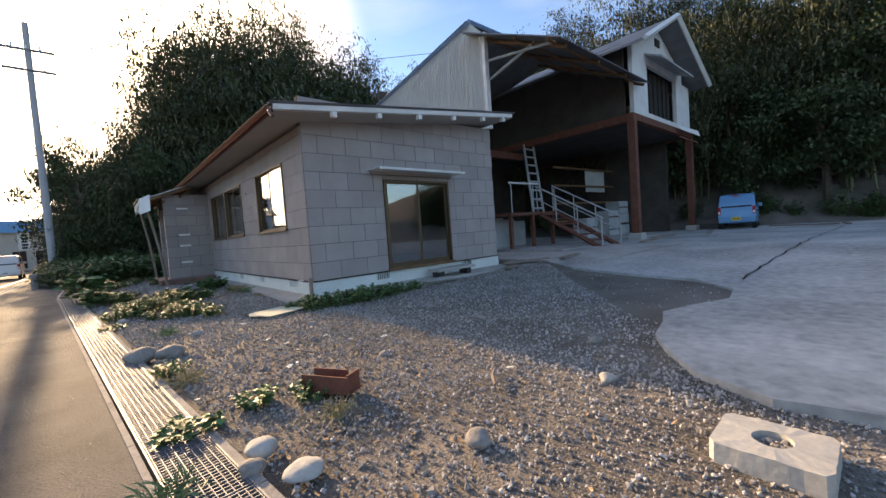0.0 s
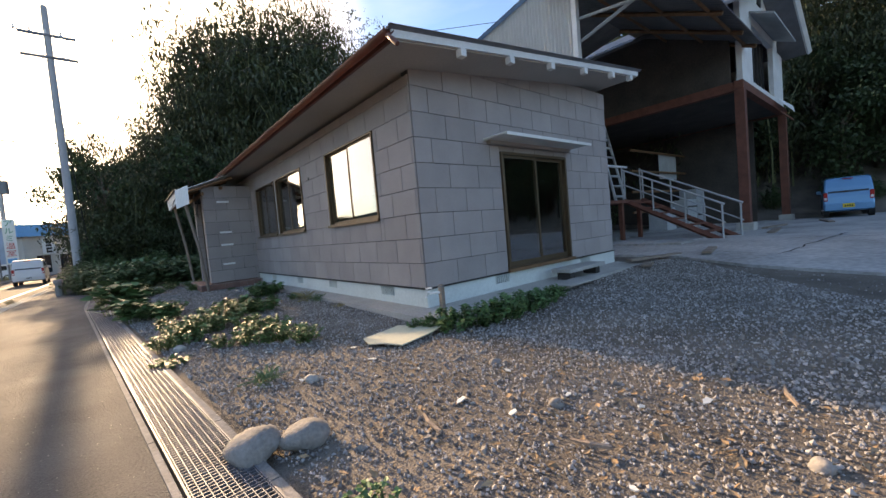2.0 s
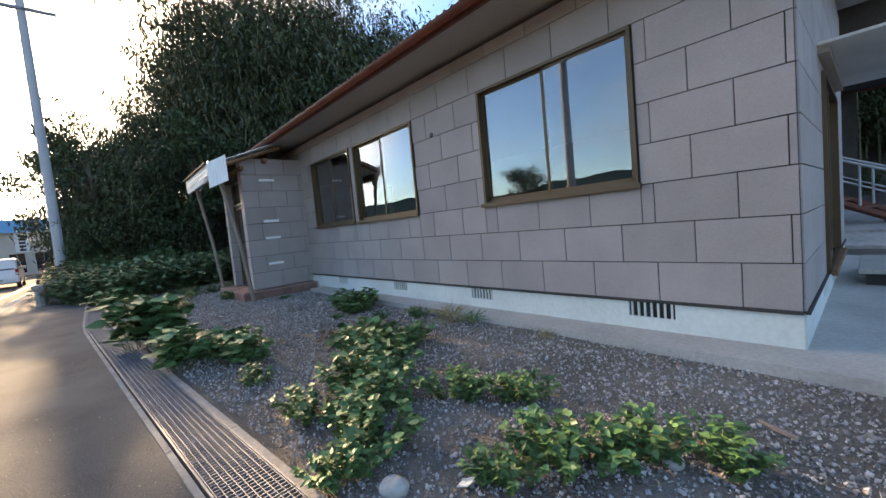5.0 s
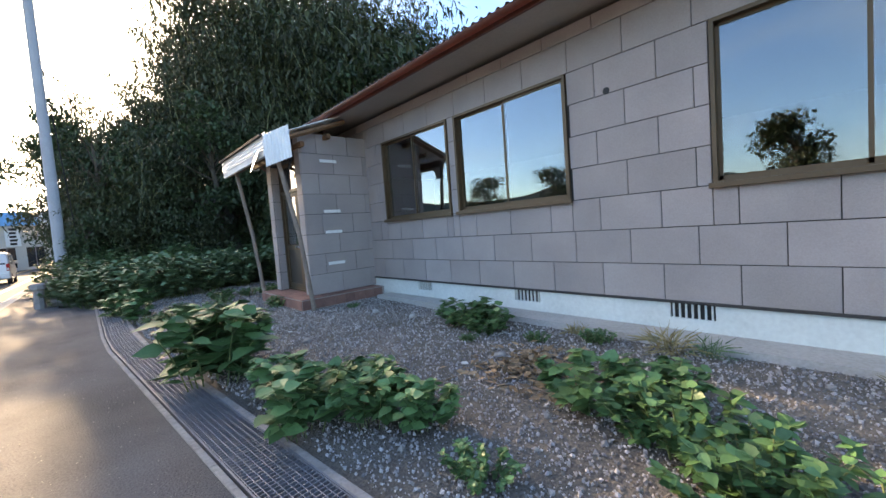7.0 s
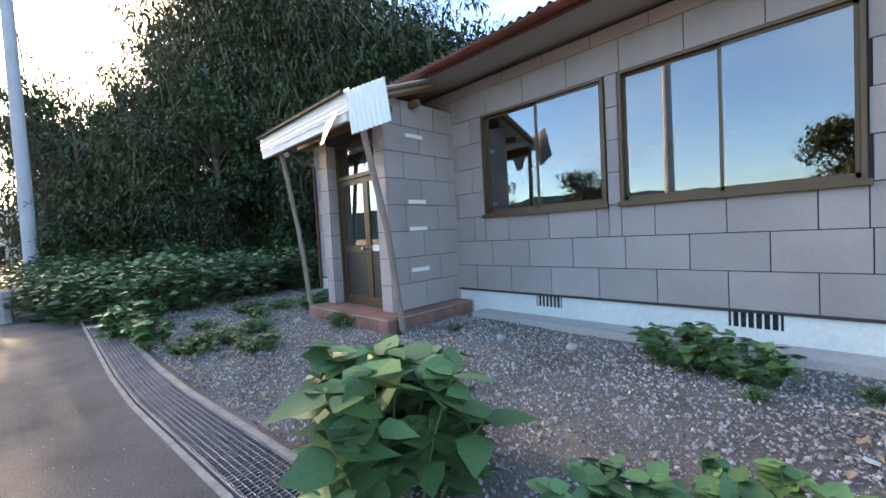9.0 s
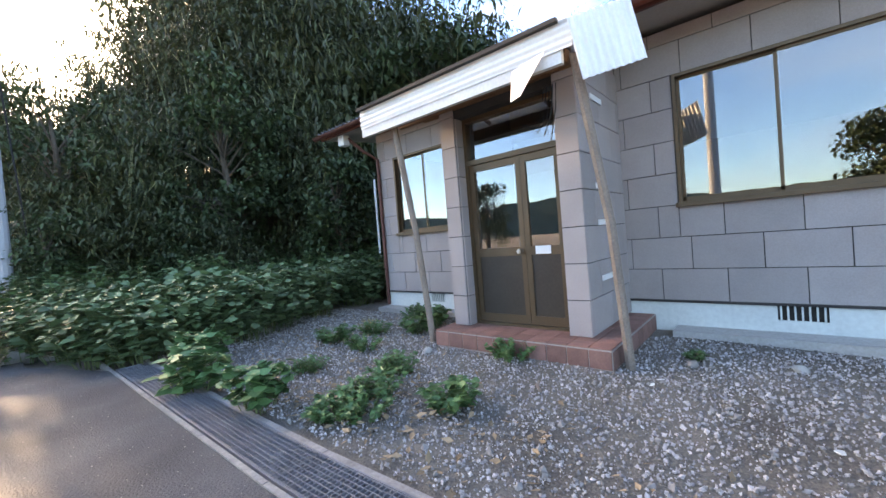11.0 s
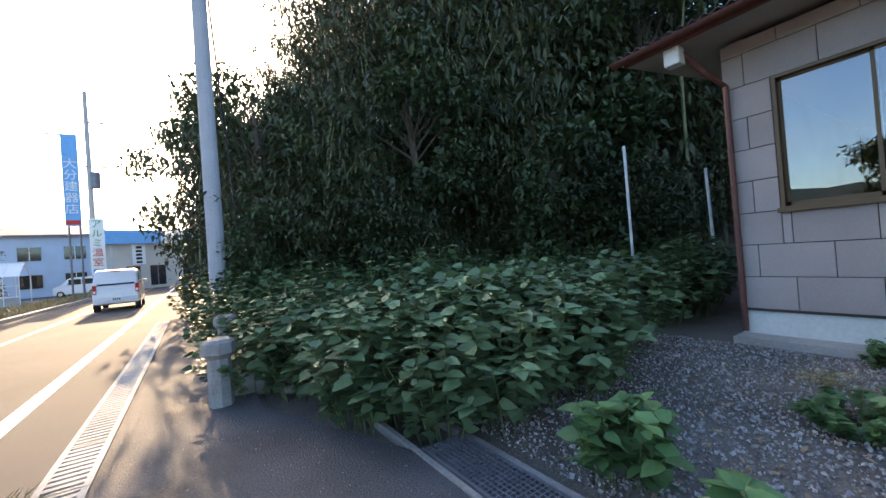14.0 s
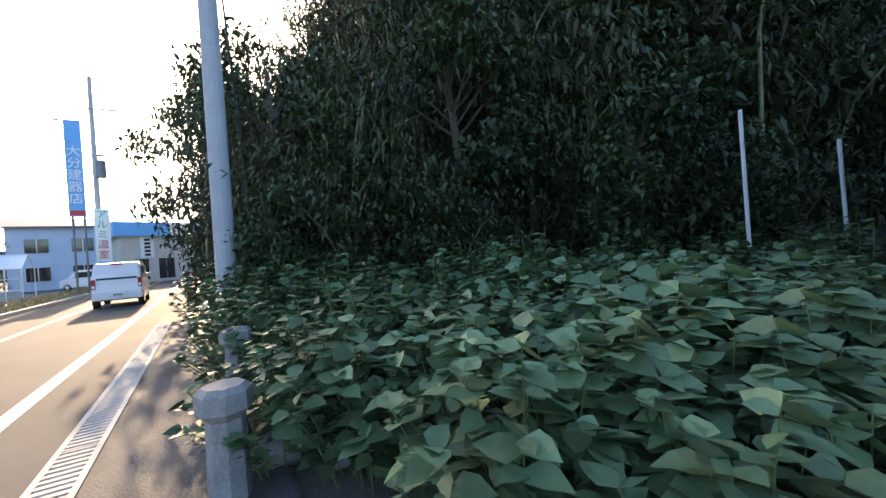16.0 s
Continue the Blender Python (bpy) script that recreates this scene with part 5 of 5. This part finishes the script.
scatter(W2, [(-0.72, 5.52, 1.15, 0), (-0.85, 5.1, 0.95, 40), (-1.8, 3.35, 1.1, 90), (-1.5, 3.0, 0.9, 10), (-3.0, 4.9, 1.0, 130), (-2.7, 4.75, 0.9, 60), (-1.2, 11.2, 0.95, 0), (-0.7, 11.5, 0.9, 50),
             (-2.9, 9.3, 0.7, 30), (-2.1, 12.0, 0.8, 30), (-2.75, -4.5, 0.55, 10), (-2.3, -4.35, 0.45, 50), (-3.05, 0.6, 0.5, 175), (-1.0, 8.0, 0.3, 15), (-3.5, 10.0, 0.6, 80)])
scatter(W5, [(-2.05, 2.75, 1.25, 0), (-2.3, 2.4, 1.2, 70), (-2.5, 2.0, 1.1, 120), (-2.75, 1.65, 1.0, 10), (-2.85, 2.3, 0.8, 30), (-3.0, 1.5, 0.7, 95), (-1.75, 1.3, 0.7, 40), (-2.2, 0.7, 0.9, 15), (-1.95, 0.45, 0.8, 80), (-2.0, 1.7, 0.8, 200),
             (-1.75, 0.15, 0.7, 150), (-2.5, 0.85, 0.6, 35), (-0.45, -1.0, 0.95, 0), (-0.1, -1.15, 1.0, 45), (0.25, -1.2, 1.0, 85), (0.6, -1.15, 1.05, 30), (0.95, -1.15, 0.9, 60), (1.35, -1.05, 0.8, 10), (1.75, -0.95, 0.7, 100), (-0.62, -0.7, 0.6, 60),
             (-1.75, 9.5, 0.75, 0), (-2.6, 10.3, 0.8, 100), (-3.1, 10.0, 0.8, 80), (-3.4, 9.8, 0.8, 10), (-0.45, 12.1, 0.8, 90), (-2.7, -3.0, 0.5, 90), (-2.0, -4.55, 0.5, 15), (-0.9, 4.4, 0.4, 20), (-2.2, 11.3, 0.7, 20), (-1.6, 11.8, 0.7, 50), (-3.0, 11.2, 0.6, 75),
             (-2.9, 3.4, 0.6, 10), (-1.3, 5.0, 0.3, 60), (-0.6, 3.9, 0.5, 25)])
spots3, spots4 = [], []
for k in range(400):
    x, y = rw.uniform(-4.9, 2.6), rw.uniform(13.9, 21.5)
    if y < 14.2 + max(0, x + 2.2) * 0.35 or (x > -0.3 and y < 14.3) or (x < -4.3 and y < 15.4) or ((x + 5.2) ** 2 + (y - 13.1) ** 2 < 2.2):
        continue
    near = y < 16.6 + 0.2 * x
    if near and len(spots3) < 58:
        spots3.append((x, y, rw.uniform(0.75, 1.1), rw.uniform(0, 360)))
    elif not near and len(spots4) < 110:
        spots4.append((x, y, rw.uniform(0.9, 1.5), rw.uniform(0, 360)))
for k in range(26):
    spots3.append((rw.uniform(-3.4, 0.6), rw.uniform(14.3, 16.8), rw.uniform(0.8, 1.15), rw.uniform(0, 360)))
for k in range(26):
    spots3.append((rw.uniform(-4.0, -0.7), rw.uniform(14.0, 15.4), rw.uniform(0.75, 1.05), rw.uniform(0, 360)))
for x, y in ((-4.1, 14.4), (-3.7, 14.0), (-3.2, 14.2), (-2.7, 14.0), (-3.4, 13.6), (-4.5, 15.6), (-4.6, 16.4), (-4.9, 16.8), (-4.9, 18.4), (-5.1, 19.2)):
    (spots3 if x > -4.4 else spots4).append((x, y, 0.7, rw.uniform(0, 360)))
for k in range(26):
    spots4.append((rw.uniform(-5.2, -3.6), rw.uniform(17, 26), rw.uniform(1.1, 1.7), rw.uniform(0, 360)))
for k in range(34):
    spots4.append((rw.uniform(0.3, 4.5), rw.uniform(14.2, 18.0), rw.uniform(1.0, 1.5), rw.uniform(0, 360)))
for k in range(40):
    x = rw.uniform(19, 27)
    y = (21.3 - 0.95 * x) / 0.3 + rw.uniform(0, 4)
    spots4.append((x, y, rw.uniform(1, 1.8), rw.uniform(0, 360)))
for x, y, q in ((-3.9, 13.75, 0.85), (-3.5, 13.55, 0.9), (-3.1, 13.6, 0.95), (-2.7, 13.5, 0.9), (-2.35, 13.7, 0.95), (-3.7, 14.2, 0.95), (-3.2, 14.1, 1.0), (-2.8, 13.95, 1.05), (-2.2, 14.2, 1.0), (-4.3, 14.5, 0.8), (-1.9, 13.9, 0.8)):
    spots3.append((x, y, q, rw.uniform(0, 360)))
scatter(W3, spots3)
scatter(W4, spots4)


def grass_tuft(seed, n, h, material, label, at):
    rng = np.random.default_rng(seed)
    d = unit(rng, n, 1.6)
    L = h * rng.uniform(0.6, 1.2, n)
    t = thing("grass_tuft", label, "grass", "grass tufts", at=at)
    part("tuft", leaves("tuft", rng.normal(size=(n, 3)) * (0.05, 0.05, 0.0), d, L, np.full(n, 0.008), material, 0.0, rng, 0.35), None, t)
    part("root", pipe([(0, 0, -0.03), (0, 0, 0.03)], [0.05, 0.02], 6), "dry", t)


for k, (x, y, h, mt) in enumerate(((-0.58, 3.25, 0.42, "dry"), (-0.45, 3.0, 0.3, "leafg"), (-2.6, -3.4, 0.25, "dry"), (-2.5, -0.9, 0.25, "leafg"), (-6.3, 14.4, 0.25, "dry"), (-1.3, 12.3, 0.25, "dry"), (-2.0, -5.0, 0.2, "dry"), (-2.9, -5.2, 0.25, "leafg"), (-0.5, 1.9, 0.15, "dry"), (-0.45, 4.2, 0.2, "dry"))):
    grass_tuft(k, 90, h, mt, "dry wispy grass tuft growing from the gravel" if mt == "dry" else "thin green grass tuft on the gravel", (x, y, 0))


def litter(name, label, n, cx, cy, sx, sy, size, material, seed):
    """Fallen dry leaves strewn round a place."""
    rng = np.random.default_rng(seed)
    x, y = cx + rng.normal(size=n) * sx, cy + rng.normal(size=n) * sy
    keep = (x > np.where(y < 9, -3.42 - 0.085 * y, -4.2) + 0.45) & (x < -0.36)
    x, y = x[keep], y[keep]
    pos = np.array([(a, b, ground_z(a, b) + 0.022 + 0.02 * rng.random()) for a, b in zip(x, y)])
    d = unit(rng, len(pos)) * (1, 1, 0.25)
    L = size * rng.uniform(0.5, 1.2, len(pos))
    tagged(new(name, leaves(name, pos, d, L, L * 0.45, material, 0.15, rng, 0.05)), label, "leaf litter", kind="stuff")


litter("leaf_litter", "heap of dry curled brown leaves on the gravel", 420, -1.55, 4.0, 0.28, 0.22, 0.11, "deadleaf", 31)
litter("leaf_litter", "dry brown leaves along the edge of the drain", 500, -3.3, 10.0, 0.45, 1.2, 0.08, "deadleaf", 32)
litter("leaf_litter", "fallen twigs and leaves strewn over the stony ground", 900, -1.6, -3.6, 1.0, 1.6, 0.06, "deadleaf", 33)
litter("leaf_litter", "fallen dry leaves on the gravel beyond the porch", 500, -1.6, 12.2, 0.9, 0.9, 0.06, "deadleaf", 34)


def bamboo(seed, height, culms, n):
    rng = np.random.default_rng(seed)
    t = thing("bamboo_clump", "tall dense bamboo clump with drooping leafy tops", "bamboo", "bamboo on the hillside")
    P_, D_ = [], []
    for c in range(culms):
        q, r = rng.uniform(0, 6.283), 1.3 * math.sqrt(rng.random())
        f0 = np.array([r * math.cos(q), r * math.sin(q), -0.5])
        h, a = height * rng.uniform(0.7, 1.05), rng.uniform(0, 6.283)
        lean = np.array([math.cos(a), math.sin(a), 0]) * rng.uniform(0.6, 2.4)
        pts = [f0 + np.array([0, 0, h * f]) + lean * f ** 3 - np.array([0, 0, 0.9 * f ** 6]) for f in (0, 0.35, 0.65, 0.85, 1.0)]
        part("culm", pipe(pts, [0.05, 0.045, 0.035, 0.02, 0.008], 5), "culm", t)
        k = n // culms
        sprays = 26
        f = 0.22 + 0.78 * rng.random(sprays) ** 0.8
        cen = f0 + np.stack([np.zeros(sprays), np.zeros(sprays), h * f], 1) + lean[None] * f[:, None] ** 3
        cen = cen + rng.normal(size=(sprays, 3)) * (0.75, 0.75, 0.4)
        idx = rng.integers(0, sprays, k)
        P_.append(cen[idx] + rng.normal(size=(k, 3)) * (0.34, 0.34, 0.22))
        D_.append(unit(rng, k, -0.7))
    P_, D_ = np.concatenate(P_), np.concatenate(D_)
    L = rng.uniform(0.18, 0.42, len(P_))
    part("crown", leaves("crown", P_, D_, L, L * 0.27, "leafb", 0.1, rng, 0.3), None, t)
    return t


def broadleaf(seed, height, n):
    rng = np.random.default_rng(seed)
    t = thing("tree", "dark green broad-leaved tree on the hillside", "tree", "trees on the hillside")
    bm = bmesh.new()
    tube(bm, [(0, 0, -0.6), (0.1, 0.05, height * 0.4), (0.0, 0.2, height * 0.75), (0.2, 0.2, height * 0.95)], [0.2, 0.15, 0.09, 0.03], 7)
    cen = []
    for k in range(22):
        q, f = rng.uniform(0, 6.283), rng.uniform(0.25, 1.0)
        r = height * 0.28 * math.sqrt(max(0.1, 1 - (f - 0.55) ** 2 * 3)) * rng.uniform(0.5, 1.1)
        p = np.array([r * math.cos(q), r * math.sin(q), height * f])
        tube(bm, [(0.05, 0.1, height * f * 0.75), p * (0.55, 0.55, 0.92), p], [0.05, 0.03, 0.012], 4)
        cen.append(p)
    part("trunk", bm, "bark", t)
    cen = np.array(cen)
    i = rng.integers(0, len(cen), n)
    P_ = cen[i] + unit(rng, n) * (rng.random((n, 1)) ** 0.5) * (0.95, 0.95, 0.65)
    L = rng.uniform(0.14, 0.30, n)
    part("crown", leaves("crown", P_, unit(rng, n, -0.2), L, L * 0.6, "leaft", 0.12, rng, 0.2), None, t)
    return t


kinds = [bamboo(11, 9.0, 9, 5200), bamboo(12, 11.0, 9, 5600), bamboo(13, 7.5, 8, 4600), broadleaf(14, 7.5, 5200), broadleaf(15, 5.0, 4200)]
rt = random.Random(21)
placed, tries = [], 0
while len(placed) < 235 and tries < 30000:
    tries += 1
    if rt.random() < 0.6:
        x, y = rt.uniform(-4.6, 24), rt.uniform(16, 42)
    else:
        x, y = rt.uniform(14, 44), rt.uniform(-42, 24)
    d = hill_in(x, y)
    if d < 1.2 or d > 26:
        continue
    gap = 1.6 + 0.075 * d
    if any((x - a) ** 2 + (y - b) ** 2 < gap * gap for a, b, _ in placed):
        continue
    placed.append((x, y, d))
used = set()
for x, y, d in placed:
    k = rt.choice((0, 1, 1, 2, 3)) if d > 4 else rt.choice((2, 2, 3, 4, 4, 0))
    s = rt.uniform(0.85, 1.2) * (0.66 + 0.6 * smooth(-1.0, 6.0, x) if x < 14 else 1)
    m = pose(x, y, ground_z(x, y) - 0.1, rt.uniform(-5, 5), rt.uniform(-5, 5), rt.uniform(0, 360)) @ Matrix.Diagonal((s, s, s, 1))
    if k not in used:
        used.add(k)
        kinds[k].matrix_world = m
    else:
        copy_thing(kinds[k], pose(0, 0, 0)).matrix_basis = m
# foot of the slope: hanging yellowed bamboo and shrubs
for x, y, s in ((-0.6, 19.4, 0.33), (-3.0, 20.8, 0.4), (-2.2, 20.2, 0.42), (-3.8, 22.5, 0.5), (2.0, 18.8, 0.4), (4.0, 17.8, 0.45), (6.5, 17.0, 0.5)):
    copy_thing(kinds[2], pose(0, 0, 0)).matrix_basis = pose(x, y, ground_z(x, y) - 0.1, 0, 0, x * 77) @ Matrix.Diagonal((s * 1.5, s * 1.5, s, 1))
for x, y, s in ((1.8, 17.3, 0.75), (-1.6, 19.6, 0.5), (-4.2, 20.5, 0.5), (3.4, 16.6, 0.6), (-12.9 - 4, 48, 0.7), (-22, 45, 0.8), (-24, 52, 0.9), (-16, 14, 0.8), (-17, 4, 0.9), (-16, -5, 0.7), (-19, 22, 0.9)):
    copy_thing(kinds[4], pose(0, 0, 0)).matrix_basis = pose(x, y, max(0, ground_z(x, y)) - 0.05, 0, 0, x * 51) @ Matrix.Diagonal((s, s, s, 1))

# trees overhanging the roadside beyond the pole
for x, y, k, sxy, sz in ((-3.6, 22.8, 3, 0.7, 0.85), (-4.5, 26.0, 0, 0.7, 0.8), (-4.9, 29.5, 3, 0.8, 1.1), (-4.3, 32.5, 1, 0.8, 0.95), (-3.5, 30.5, 1, 0.8, 1.0)):
    copy_thing(kinds[k], pose(0, 0, 0)).matrix_basis = pose(x, y, -0.1, 0, 0, y * 37) @ Matrix.Diagonal((sxy, sxy, sz, 1))

# roadside verge across the road and far hills
rng = np.random.default_rng(9)
n = 5000
P_ = np.stack([rng.uniform(-13.5, -11.3, n), rng.uniform(20, 60, n), np.full(n, 0.0)], 1)
L = rng.uniform(0.2, 0.6, n)
tagged(new("verge_grass", leaves("verge_grass", P_, unit(rng, n, 1.5), L, L * 0.12, "dry", 0, rng, 0.2)), "dry yellow-green grass verge across the road", "grass", kind="stuff")
bm = bmesh.new()
ring = []
for k in range(121):
    q = math.radians(75 + 250 * k / 120)
    h = 26 + 16 * noise.noise(Vector((k * 0.09, 0, 0))) + 5 * noise.noise(Vector((k * 0.5, 2, 0)))
    r = 330
    ring.append((bm.verts.new((r * math.cos(q), r * math.sin(q), -2)), bm.verts.new((1.15 * r * math.cos(q), 1.15 * r * math.sin(q), max(6, h)))))
for a, b in zip(ring, ring[1:]):
    bm.faces.new((a[0], b[0], b[1], a[1]))
solid("backdrop", bm, "hill", "distant wooded hills around the valley", "hills", kind="structure", smooth=True)


# ---- wall blocks, each a piece of its own ----
BLOCKS = {}


def blocks(parent, axis, a_end, top, holes, start=0.0, z_start=P, at=0.0, face=-1, offset=0.0):
    """Courses of blocks on a wall; axis 1: along y on a plane of x, axis 0: along x on a plane of y."""
    row = 0
    z = z_start
    while z < top - 0.06:
        h = min(C, top - z)
        a = start - (BW / 2 if row % 2 else 0) - offset
        while a < a_end:
            r = (max(a, start), min(a + BW, a_end), z, z + h)
            if r[1] - r[0] > 0.04:
                for a0, a1, z0, z1 in cut(r, holes, 0.025):
                    key = (axis, face, round(a1 - a0, 3), round(z1 - z0, 3))
                    if key not in BLOCKS:
                        w, hh, g, t, e = a1 - a0, z1 - z0, 0.004, 0.016, 0.003
                        outer = [(g, g), (w - g, g), (w - g, hh - g), (g, hh - g)]
                        inner = [(g + e, g + e), (w - g - e, g + e), (w - g - e, hh - g - e), (g + e, hh - g - e)]
                        vs = [(p, q, 0) for p, q in outer] + [(p, q, t - e) for p, q in outer] + [(p, q, t) for p, q in inner]
                        vs = [((face * d, p, q) if axis == 1 else (p, face * d, q)) for p, q, d in vs]
                        fs = [(8, 9, 10, 11)] + [(i, (i + 1) % 4, 4 + (i + 1) % 4, 4 + i) for i in range(4)] + [(4 + i, 4 + (i + 1) % 4, 8 + (i + 1) % 4, 8 + i) for i in range(4)]
                        bm = bmesh.new()
                        bv = [bm.verts.new(p) for p in vs]
                        for f in fs:
                            bm.faces.new([bv[i] for i in f])
                        BLOCKS[key] = finish(bm, "block", "block")
                    o = part("block", BLOCKS[key], None, parent)
                    o.location = (at, a0, z0) if axis == 1 else (a0, at, z0)
            a += BW
        z += C
        row += 1


blocks(wall_front, 1, LEN, FRONT_TOP, [(a - 0.01, b + 0.01, WIN_Z0 - 0.02, WIN_Z1) for a, b in WINDOWS] + [(pa, pb, 0, 3.1)], offset=0.26)
blocks(wall_end, 0, WID, 4.0, [(SLIDE[0], SLIDE[1], 0.3, SLIDE[3])])
blocks(porch_wall, 0, 0.0, 3.10, [], start=px, z_start=0.20, at=pa)
blocks(porch_wall, 1, pa + 0.22, 3.10, [], start=pa - 0.016, z_start=0.20, at=px)
blocks(porch_wall, 1, pb, 3.10, [], start=pb - 0.22, z_start=0.20, at=px)
blocks(porch_wall, 0, DX - 0.05, 2.72, [], start=px, z_start=0.20, at=pb - 0.22)
